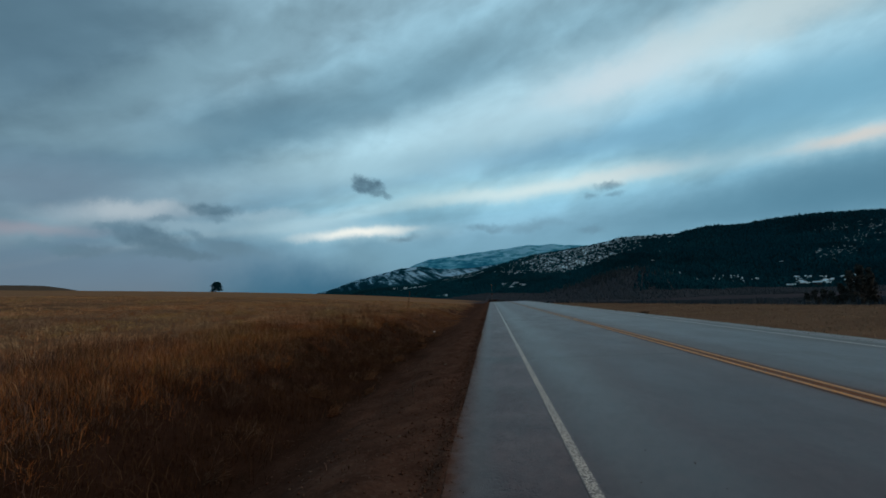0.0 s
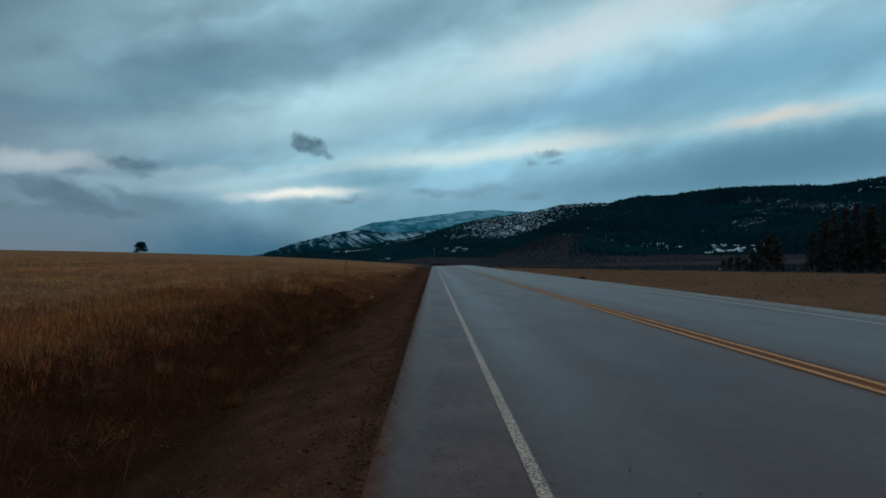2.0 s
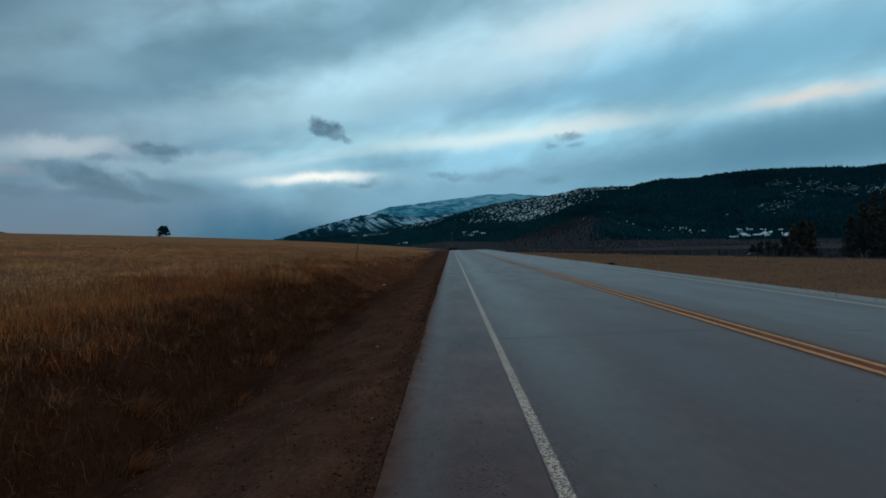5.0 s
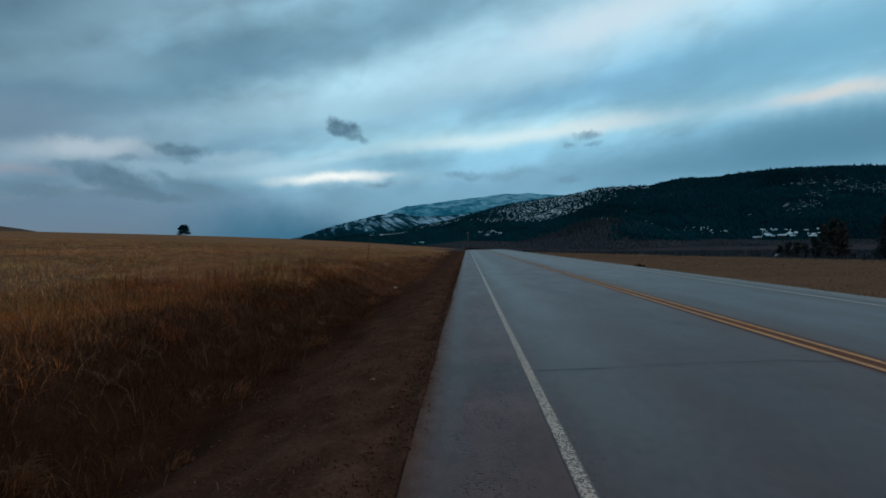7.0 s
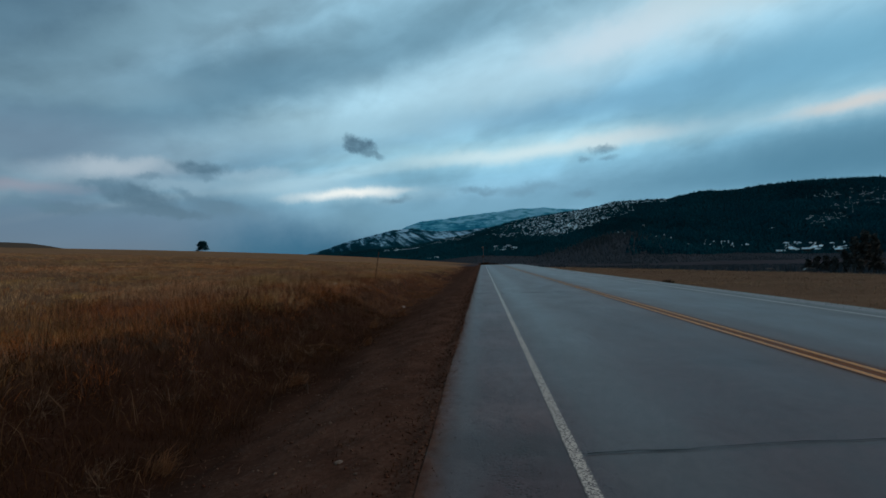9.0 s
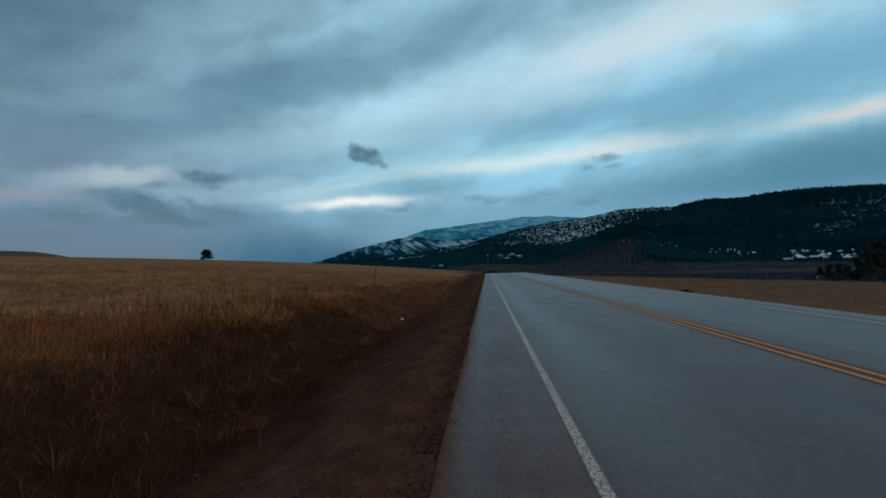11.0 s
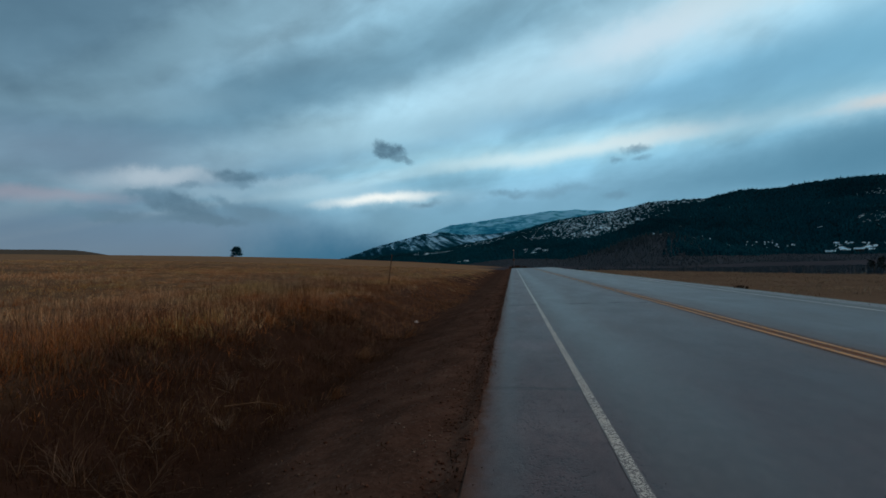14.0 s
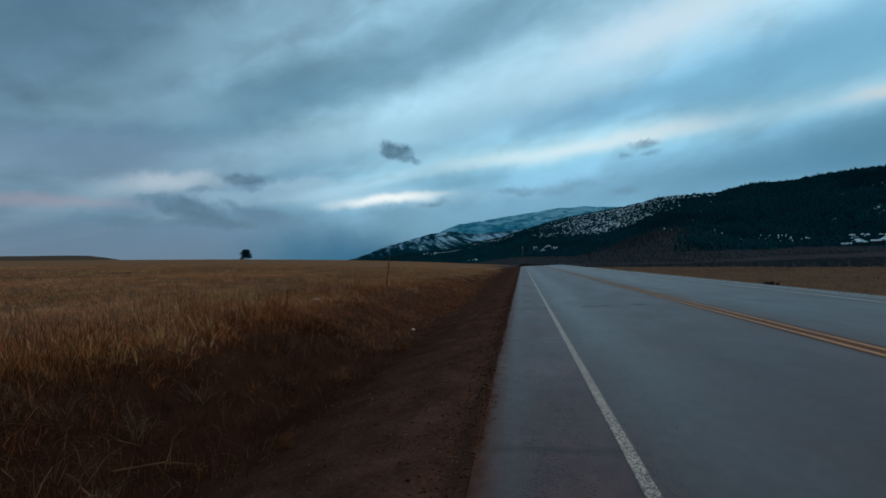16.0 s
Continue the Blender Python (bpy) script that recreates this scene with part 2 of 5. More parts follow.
nishita = w.node("ShaderNodeTexSky", sky_type="NISHITA")
nishita.sun_disc = False
nishita.sun_elevation, nishita.sun_rotation = radians(38), radians(104)
nishita.altitude = 1800
clear = w.vec("SCALE", nishita.outputs[0], scale=0.08)
total = w.vec("MULTIPLY", w.mix(0.94, clear, cover), (1.05, 1.07, 1.06))
bg = w.node("ShaderNodeBackground")
w.plug(bg.inputs["Color"], total)
bg.inputs["Strength"].default_value = 1.0
w.plug(w.node("ShaderNodeOutputWorld").inputs["Surface"], bg.outputs[0])

sun = new("sun", bpy.data.lights.new("sun", "SUN"))
sun.data.energy, sun.data.angle, sun.data.color = 0.85, radians(45), (1.0, 0.60, 0.36)
SUN_BEARING, SUN_HEIGHT = radians(104), radians(38)
sun.matrix_world = look((0, 0, 0), (-math.sin(SUN_BEARING) * math.cos(SUN_HEIGHT), -math.cos(SUN_BEARING) * math.cos(SUN_HEIGHT), -math.sin(SUN_HEIGHT)))


# ------------------------------------------------------------------ shape helpers
rng = np.random.default_rng(7)


def smooth(v, lo, hi):
    t = np.clip((v - lo) / (hi - lo), 0.0, 1.0)
    return t * t * (3 - 2 * t)


def hash2(i, j):
    h = (i.astype(np.int64) * 374761393 + j.astype(np.int64) * 668265263) & 0x7FFFFFFF
    h = ((h ^ (h >> 13)) * 1274126177) & 0x7FFFFFFF
    return ((h ^ (h >> 16)) & 0xFFFF) / 65535.0


def rough(x, y, octaves=3):
    """Smooth value noise from -1 to 1."""
    x, y = np.broadcast_arrays(np.asarray(x, float), np.asarray(y, float))
    total, amp, size = np.zeros(x.shape), 1.0, 0.0
    for o in range(octaves):
        i, j = np.floor(x), np.floor(y)
        u, v = x - i, y - j
        u, v = u * u * (3 - 2 * u), v * v * (3 - 2 * v)
        a, b, c, d = hash2(i, j), hash2(i + 1, j), hash2(i, j + 1), hash2(i + 1, j + 1)
        total = total + amp * ((a * (1 - u) + b * u) * (1 - v) + (c * (1 - u) + d * u) * v)
        size += amp
        amp *= 0.5
        x, y = x * 2.03 + 17.3, y * 2.03 + 5.7
    return total / size * 2 - 1


def tri_mesh(name, verts, tris, material=None, smooth_shade=False):
    me = bpy.data.meshes.new(name)
    verts, tris = np.asarray(verts, np.float32), np.asarray(tris, np.int32)
    me.vertices.add(len(verts))
    me.vertices.foreach_set("co", verts.ravel())
    me.loops.add(tris.size)
    me.loops.foreach_set("vertex_index", tris.ravel())
    me.polygons.add(len(tris))
    me.polygons.foreach_set("loop_start", np.arange(0, tris.size, 3, dtype=np.int32))
    if smooth_shade:
        me.polygons.foreach_set("use_smooth", np.ones(len(tris), bool))
    me.update(calc_edges=True)
    if material:
        me.materials.append(material)
    return me


def sheet(name, X, Y, Z, material, smooth_shade=True):
    """A grid surface from three arrays of one shape."""
    n, m = X.shape
    idx = np.arange(n * m).reshape(n, m)
    a, b, c, d = idx[:-1, :-1].ravel(), idx[:-1, 1:].ravel(), idx[1:, 1:].ravel(), idx[1:, :-1].ravel()
    tris = np.concatenate([np.stack([a, b, c], 1), np.stack([a, c, d], 1)])
    return tri_mesh(name, np.stack([X.ravel(), Y.ravel(), Z.ravel()], 1), tris, material, smooth_shade)


def part(name, bm, material, parent, label=""):
    me = bpy.data.meshes.new(name)
    bm.to_mesh(me)
    bm.free()
    me.materials.append(material)
    ob = new(name, me)
    ob.parent = parent
    if label:
        tagged(ob, label)
    return ob


def thing(name, m, label, category, group="", kind=""):
    ob = new(name)
    ob.matrix_basis = m
    return tagged(ob, label, category, group, kind)


def box(bm, size, at=(0, 0, 0), turn=None, bevel=0.0):
    made = bmesh.ops.create_cube(bm, size=1.0)["verts"]
    m = Matrix.Translation(at) @ (turn or Matrix.Identity(4)) @ Matrix.Diagonal((*size, 1))
    bmesh.ops.transform(bm, matrix=m, verts=made)
    if bevel:
        edges = list({e for v in made for e in v.link_edges})
        bmesh.ops.bevel(bm, geom=edges, offset=bevel, segments=2, affect="EDGES")
    return bm


def tube(bm, a, b, ra, rb, sides=8):
    a, b = Vector(a), Vector(b)
    d = b - a
    made = bmesh.ops.create_cone(bm, cap_ends=True, segments=sides, radius1=ra, radius2=max(rb, 1e-4), depth=d.length)["verts"]
    m = Matrix.Translation((a + b) / 2) @ d.to_track_quat("Z", "Y").to_matrix().to_4x4()
    bmesh.ops.transform(bm, matrix=m, verts=made)
    return bm


# ------------------------------------------------------------------ materials
def surface(name, paint):
    m = bpy.data.materials.new(name)
    m.use_nodes = True
    n = Net(m.node_tree)
    b = n.node("ShaderNodeBsdfPrincipled")
    n.plug(n.node("ShaderNodeOutputMaterial").inputs["Surface"], b.outputs[0])
    paint(n, b)
    return m


def place_of(n):
    return n.node("ShaderNodeNewGeometry").outputs["Position"]


def island(n):
    return n.node("ShaderNodeNewGeometry").outputs["Random Per Island"]


def dull(b, rough_value, spec=0.3):
    b.inputs["Roughness"].default_value = rough_value
    b.inputs["Specular IOR Level"].default_value = spec


def paint_ground(n, b):
    p = place_of(n)
    x, y, z = n.split(p)
    big = n.noise(p, 0.35, 4.0)
    mid = n.noise(p, 2.2, 5.0, 0.6)
    grit = n.noise(p, 26.0, 4.0, 0.7)
    stones = n.node("ShaderNodeTexVoronoi", feature="F1")
    stones.inputs["Scale"].default_value = 34.0
    n.plug(stones.inputs["Vector"], p)
    soil = n.ramp(n.math("ADD", n.math("MULTIPLY", mid, 0.6), n.math("MULTIPLY", grit, 0.4)),
                  [(0.3, (0.036, 0.019, 0.014)), (0.55, (0.086, 0.047, 0.034)), (0.8, (0.146, 0.088, 0.066))])
    chip = n.step(n.split(stones.outputs["Color"])[0], 0.86, 0.96)
    # soil under the ditch weeds darkened: shade for depth put into its colour
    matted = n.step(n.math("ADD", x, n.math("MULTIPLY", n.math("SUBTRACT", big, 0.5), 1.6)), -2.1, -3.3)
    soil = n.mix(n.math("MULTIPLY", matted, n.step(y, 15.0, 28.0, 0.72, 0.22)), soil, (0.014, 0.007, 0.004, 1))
    soil = n.mix(n.math("MULTIPLY", chip, n.math("SUBTRACT", 0.18, n.math("MULTIPLY", matted, 0.16))), soil, (0.15, 0.115, 0.095, 1))
    rows = n.noise(n.vec("MULTIPLY", p, (0.05, 0.35, 0.2)), 1.0, 5.0, 0.6)
    straw = n.ramp(n.math("ADD", n.math("MULTIPLY", rows, 0.55), n.math("MULTIPLY", mid, 0.45)),
                   [(0.28, (0.13, 0.080, 0.048)), (0.5, (0.22, 0.140, 0.084)), (0.72, (0.32, 0.212, 0.130))])
    verge = n.ramp(n.math("ADD", n.math("MULTIPLY", mid, 0.4), n.math("MULTIPLY", rows, 0.6)), [(0.3, (0.100, 0.067, 0.047)), (0.7, (0.185, 0.128, 0.088))])
    under = n.ramp(n.math("ADD", n.math("MULTIPLY", mid, 0.4), n.math("MULTIPLY", rows, 0.6)), [(0.3, (0.085, 0.052, 0.032)), (0.7, (0.20, 0.128, 0.078))])
    near_by = n.math("MULTIPLY", n.step(x, -85.0, -30.0), n.step(y, 95.0, 40.0))
    straw = n.mix(near_by, straw, under)
    straw = n.mix(n.step(x, 0.0, 1.0), straw, verge)
    edge = n.math("ADD", x, n.math("MULTIPLY", n.math("SUBTRACT", mid, 0.5), 1.4))
    left = n.step(edge, -4.7, -6.3)
    right = n.step(x, 9.0, 9.8)
    both = n.math("MAXIMUM", left, right)
    colour = n.mix(both, soil, straw)
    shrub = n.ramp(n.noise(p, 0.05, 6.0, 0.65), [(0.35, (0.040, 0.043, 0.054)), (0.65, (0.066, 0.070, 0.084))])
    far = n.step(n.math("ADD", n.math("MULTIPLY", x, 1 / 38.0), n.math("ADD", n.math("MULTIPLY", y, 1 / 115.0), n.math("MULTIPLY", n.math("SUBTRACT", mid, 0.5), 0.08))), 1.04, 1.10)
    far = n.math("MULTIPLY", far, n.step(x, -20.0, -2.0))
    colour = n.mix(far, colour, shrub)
    # a grey-brown rise far beyond the field
    colour = n.mix(n.math("MULTIPLY", n.step(n.vec("LENGTH", p), 560.0, 700.0), n.step(x, -60.0, -160.0)), colour, n.mix(mid, (0.070, 0.062, 0.052, 1), (0.120, 0.102, 0.082, 1)))
    n.plug(b.inputs["Base Color"], colour)
    n.plug(b.inputs["Normal"], n.bump(n.math("ADD", n.math("MULTIPLY", grit, 0.6), n.math("MULTIPLY", mid, 2.5)), 0.6, 0.03))
    dull(b, 1.0, 0.0)


def paint_asphalt(n, b):
    p = place_of(n)
    x, y, z = n.split(p)
    grain = n.noise(p, 140.0, 3.0, 0.7)
    patch = n.noise(n.vec("MULTIPLY", p, (1.0, 0.35, 1.0)), 1.3, 5.0, 0.6)
    broad = n.noise(n.vec("MULTIPLY", p, (1.0, 0.12, 1.0)), 0.5, 3.0)
    cross = n.noise(n.vec("MULTIPLY", p, (0.35, 1.0, 1.0)), 0.9, 4.0, 0.6)
    base = n.ramp(n.math("ADD", n.math("MULTIPLY", patch, 0.45), n.math("ADD", n.math("MULTIPLY", grain, 0.25), n.math("MULTIPLY", broad, 0.3))),
                  [(0.3, (0.054, 0.031, 0.033)), (0.7, (0.094, 0.058, 0.060))])
    old = n.ramp(n.math("ADD", n.math("MULTIPLY", cross, 0.65), n.math("MULTIPLY", grain, 0.35)),
                 [(0.36, (0.056, 0.028, 0.029)), (0.5, (0.088, 0.049, 0.050)), (0.64, (0.130, 0.080, 0.080))])
    # polished by wheels beside the edge line and over the far lane; sky sheen tints the colour too
    polish = n.math("MULTIPLY", n.step(x, 0.05, 0.30), n.step(x, 1.25, 0.70))
    polish = n.math("MAXIMUM", polish, n.math("MULTIPLY", n.step(x, 4.0, 4.6), 0.8))
    base = n.mix(n.math("MULTIPLY", polish, n.step(broad, 0.3, 0.7, 0.4, 0.9)), base, n.mix(grain, (0.058, 0.050, 0.050, 1), (0.090, 0.078, 0.078, 1)))
    # oily darkening along the middle of the lane, with two deeper blots
    oil = n.math("MULTIPLY", n.math("MULTIPLY", n.step(x, 0.9, 1.9), n.step(x, 3.3, 2.5)), n.step(cross, 0.35, 0.65, 0.15, 0.7))
    for bx, by, rx, ry_m in ((1.70, 17.74, 0.55, 0.14), (3.05, 16.6, 0.45, 0.40), (2.4, 12.4, 0.7, 0.3)):
        blot = n.vec("LENGTH", n.join(n.math("DIVIDE", n.math("SUBTRACT", x, bx), rx), n.math("DIVIDE", n.math("SUBTRACT", y, by), ry_m), 0.0))
        oil = n.math("MAXIMUM", oil, n.step(n.math("ADD", blot, n.math("SUBTRACT", patch, 0.5)), 1.2, 0.4, 0.0, 0.9))
    base = n.mix(oil, base, (0.047, 0.027, 0.031, 1))
    shoulder = n.step(n.math("ADD", x, n.math("MULTIPLY", n.math("SUBTRACT", patch, 0.5), 0.12)), 0.10, -0.10)
    colour = n.mix(shoulder, base, old)
    # grime washed out of the cross cracks
    for start, end, limit in ((9.64, 10.03, 2.9), (24.25, 24.55, 3.3)):
        seam = n.step(x, 0.0, limit, start, end, "LINEAR")
        off_seam = n.math("ABSOLUTE", n.math("ADD", n.math("SUBTRACT", y, seam), n.math("MULTIPLY", n.math("SUBTRACT", cross, 0.5), 0.12)))
        grimy = n.math("MULTIPLY", n.step(off_seam, 0.09, 0.0, 0.0, 0.5), n.step(x, limit + 0.4, limit - 0.8))
        colour = n.mix(grimy, colour, (0.030, 0.026, 0.028, 1))
    smoothed = n.math("MULTIPLY", n.step(x, -0.95, -0.80), n.step(n.math("ADD", x, n.math("MULTIPLY", n.math("SUBTRACT", cross, 0.5), 0.3)), -0.55, -0.74))
    colour = n.mix(n.math("MULTIPLY", smoothed, 0.7), colour, (0.082, 0.068, 0.071, 1))
    # damp stains across the shoulder at the joints
    wave = n.math("MULTIPLY", n.math("SUBTRACT", n.noise(p, 2.6, 4.0), 0.5), 0.35)
    for joint, reach in ((9.75, 0.42), (14.9, 0.10), (19.3, 0.14), (24.2, 0.30), (29.5, 0.25)):
        gap = n.math("ABSOLUTE", n.math("ADD", n.math("SUBTRACT", y, joint), wave))
        damp = n.math("MULTIPLY", n.step(gap, reach, 0.0), shoulder)
        colour = n.mix(n.math("MULTIPLY", damp, 0.75), colour, (0.042, 0.026, 0.025, 1))
    # open pores where the binder has worn away
    pits = n.node("ShaderNodeTexVoronoi", feature="F1")
    pits.inputs["Scale"].default_value = 42.0
    n.plug(pits.inputs["Vector"], p)
    worn = n.step(n.noise(n.vec("MULTIPLY", p, (1.6, 0.8, 1.0)), 2.6, 5.0, 0.65), 0.41, 0.56)
    band = n.math("MULTIPLY", n.step(x, -0.80, -0.60), n.step(x, -0.08, -0.36))
    beside = n.math("MULTIPLY", n.math("MULTIPLY", n.step(x, 0.02, 0.05), n.step(x, 0.16, 0.07)), 0.8)
    zone = n.math("MAXIMUM", n.math("MULTIPLY", worn, band), beside)
    hole = n.math("MULTIPLY", zone, n.step(pits.outputs["Distance"], 0.46, 0.22))
    hole = n.math("MULTIPLY", hole, n.step(n.split(pits.outputs["Color"])[1], 0.22, 0.34))
    colour = n.mix(n.math("MULTIPLY", hole, 0.9), colour, (0.010, 0.009, 0.009, 1))
    # the far shoulder: tar, then pale loose gravel
    far_side = n.step(x, 7.40, 7.46)
    gravel_on = n.step(n.math("ADD", x, n.math("MULTIPLY", n.math("SUBTRACT", patch, 0.5), 0.15)), 7.75, 7.85)
    colour = n.mix(n.math("MULTIPLY", far_side, 0.5), colour, (0.05, 0.046, 0.045, 1))
    colour = n.mix(n.math("MULTIPLY", gravel_on, 0.85), colour, n.mix(grain, (0.10, 0.09, 0.085, 1), (0.24, 0.22, 0.20, 1)))
    # rusty stain between and beside the centre lines
    halo = n.math("MULTIPLY", n.step(x, 2.75, 3.35), n.step(x, 4.2, 3.85))
    colour = n.mix(n.math("MULTIPLY", halo, n.step(patch, 0.35, 0.65, 0.3, 0.8)), colour, (0.092, 0.052, 0.041, 1))
    stain = n.math("MULTIPLY", n.step(n.math("ADD", x, n.math("MULTIPLY", n.math("SUBTRACT", grain, 0.5), 0.08)), 3.27, 3.42), n.step(x, 3.93, 3.76))
    colour = n.mix(n.math("MULTIPLY", stain, 0.9), colour, (0.100, 0.034, 0.013, 1))
    between = n.math("MULTIPLY", n.step(x, 3.46, 3.52), n.step(x, 3.71, 3.65))
    colour = n.mix(n.math("MULTIPLY", between, n.step(patch, 0.35, 0.65, 0.65, 1.0)), colour, (0.185, 0.066, 0.020, 1))
    # soil washed over the ragged edge
    crumbs = n.math("ADD", n.math("MULTIPLY", n.math("SUBTRACT", n.noise(p, 9.0, 4.0, 0.6), 0.5), 0.20), n.math("MULTIPLY", n.math("SUBTRACT", patch, 0.5), 0.2))
    dust = n.step(n.math("ADD", x, crumbs), -0.74, -1.02)
    colour = n.mix(n.math("MULTIPLY", dust, 0.9), colour, (0.092, 0.050, 0.035, 1))
    # coarse mottling of the worn surface
    mottled = n.step(n.noise(n.vec("MULTIPLY", p, (1.0, 0.6, 1.0)), 9.0, 6.0, 0.7), 0.3, 0.7, 0.80, 1.20)
    colour = n.vec("SCALE", colour, scale=mottled)
    n.plug(b.inputs["Base Color"], colour)
    n.plug(b.inputs["Normal"], n.bump(n.math("SUBTRACT", grain, n.math("MULTIPLY", hole, 2.0)), 0.35, 0.006))
    track = n.math("MULTIPLY", n.step(x, 0.10, 0.55), n.step(x, 1.3, 0.75))
    track = n.math("MAXIMUM", track, n.math("MULTIPLY", n.step(x, 4.1, 5.0), n.step(x, 7.2, 6.4)))
    n.plug(b.inputs["Roughness"], n.math("SUBTRACT", n.step(patch, 0.3, 0.7, 0.43, 0.50), n.math("MULTIPLY", track, 0.05)))
    gloss = n.math("MULTIPLY", n.math("SUBTRACT", 1.0, n.math("ADD", n.math("MULTIPLY", stain, 0.65), n.math("MULTIPLY", halo, 0.3))), n.math("SUBTRACT", 0.42, n.math("MULTIPLY", shoulder, 0.18)))
    gloss = n.math("MULTIPLY", gloss, n.math("SUBTRACT", 1.0, dust))
    n.plug(b.inputs["Specular IOR Level"], gloss)


def line_paint(colour, wear, middle, fade=0.0, bare=((0.090, 0.076, 0.073, 1), (0.14, 0.120, 0.115, 1))):
    def paint(n, b):
        p = place_of(n)
        chips = n.node("ShaderNodeTexVoronoi", feature="F1")
        chips.inputs["Scale"].default_value = 85.0
        n.plug(chips.inputs["Vector"], p)
        pick = n.split(chips.outputs["Color"])[0]
        loss = n.noise(n.vec("MULTIPLY", p, (1.0, 0.4, 1.0)), 3.0, 4.0)
        grime = n.noise(p, 30.0, 4.0, 0.7)
        wearing = n.math("MULTIPLY", n.step(n.split(p)[1], 11.0, 38.0), fade)
        gone = n.step(n.math("ADD", n.math("ADD", pick, wearing), n.math("MULTIPLY", n.math("SUBTRACT", loss, 0.5), 0.9)), wear, wear + 0.05)
        gone = n.math("MULTIPLY", gone, n.step(chips.outputs["Distance"], 0.75, 0.5))
        x = n.split(p)[0]
        off = n.math("ABSOLUTE", n.math("SUBTRACT", x, middle[0]))
        for m in middle[1:]:
            off = n.math("MINIMUM", off, n.math("ABSOLUTE", n.math("SUBTRACT", x, m)))
        ragged = n.math("ADD", off, n.math("MULTIPLY", n.math("SUBTRACT", n.noise(p, 30.0, 4.0, 0.7), 0.5), 0.055))
        gone = n.math("MAXIMUM", gone, n.step(ragged, 0.034, 0.043))
        paint_c = n.mix(n.step(grime, 0.35, 0.7, 0.0, 0.45), colour, tuple(c * 0.55 for c in colour[:3]) + (1,))
        n.plug(b.inputs["Base Color"], n.mix(gone, paint_c, n.mix(grime, *bare)))
        n.plug(b.inputs["Roughness"], n.math("SUBTRACT", 0.7, n.math("MULTIPLY", gone, 0.17)))
        n.plug(b.inputs["Specular IOR Level"], n.math("ADD", 0.22, n.math("MULTIPLY", gone, 0.33)))
    return paint


def strand(stops, gloss=0.02, patches=()):
    def paint(n, b):
        r = island(n)
        p = place_of(n)
        drift = n.step(n.noise(p, 0.9, 4.0, 0.6), 0.3, 0.7)
        c = n.ramp(n.math("ADD", n.math("MULTIPLY", r, 0.6), n.math("MULTIPLY", drift, 0.42)), stops)
        # stands of other weeds among the grass
        for k, (scale, amount, tint) in enumerate(patches):
            stand = n.noise(n.vec("ADD", n.vec("MULTIPLY", p, (1.0, 0.6, 0.0)), (7.0 * k, 3.0, 0.0)), scale, 4.0, 0.6)
            shade = n.math("ADD", 0.45, r)
            c = n.mix(n.step(stand, 0.47, 0.62, 0.0, amount), c, n.vec("SCALE", n.join(*tint), scale=shade))
        n.plug(b.inputs["Base Color"], c)
        dull(b, 0.9, gloss)
    return paint


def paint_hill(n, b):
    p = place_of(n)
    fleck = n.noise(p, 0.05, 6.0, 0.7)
    # blue-green of the forest floor carries the haze of the distance
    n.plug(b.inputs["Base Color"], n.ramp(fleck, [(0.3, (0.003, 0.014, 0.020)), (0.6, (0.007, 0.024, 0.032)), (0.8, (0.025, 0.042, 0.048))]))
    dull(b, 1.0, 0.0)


def paint_brush(n, b):
    p = place_of(n)
    fleck = n.noise(p, 0.12, 6.0, 0.7)
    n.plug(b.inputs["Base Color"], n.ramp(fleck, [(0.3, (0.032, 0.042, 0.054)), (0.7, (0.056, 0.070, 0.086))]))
    dull(b, 1.0, 0.0)


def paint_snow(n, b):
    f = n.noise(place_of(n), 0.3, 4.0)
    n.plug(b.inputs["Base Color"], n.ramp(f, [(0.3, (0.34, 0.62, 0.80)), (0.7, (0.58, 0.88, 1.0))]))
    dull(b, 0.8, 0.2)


def paint_snow_range(n, b):
    p = place_of(n)
    x, y, z = n.split(p)
    slant = n.join(n.math("ADD", x, n.math("MULTIPLY", z, 1.6)), n.math("MULTIPLY", y, 0.25), n.math("MULTIPLY", z, 0.5))
    ribs = n.noise(slant, 0.017, 4.0, 0.55, 0.5)
    wood = n.noise(p, 0.034, 5.0, 0.7)
    low = n.step(z, 60.0, 170.0, 0.10, -0.03)
    f = n.math("SUBTRACT", n.math("ADD", n.math("MULTIPLY", ribs, 0.72), n.math("MULTIPLY", wood, 0.28)), low)
    # rock and snow are tinted teal, distance haze put into the colour
    n.plug(b.inputs["Base Color"], n.ramp(f, [(0.44, (0.004, 0.042, 0.066)), (0.51, (0.03, 0.13, 0.20)), (0.58, (0.27, 0.54, 0.74))]))
    dull(b, 1.0, 0.0)


def paint_far_range(n, b):
    p = place_of(n)
    # more snow colour towards the crest imitates its fade into low cloud
    z = n.split(p)[2]
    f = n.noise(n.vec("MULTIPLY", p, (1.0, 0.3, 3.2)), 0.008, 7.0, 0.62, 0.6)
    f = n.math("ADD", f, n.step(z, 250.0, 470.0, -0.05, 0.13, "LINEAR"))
    # blue haze of the distance is mixed into these base colours
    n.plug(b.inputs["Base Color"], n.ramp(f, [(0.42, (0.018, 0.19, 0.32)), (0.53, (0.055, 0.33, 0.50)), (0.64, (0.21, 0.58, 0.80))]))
    dull(b, 1.0, 0.0)


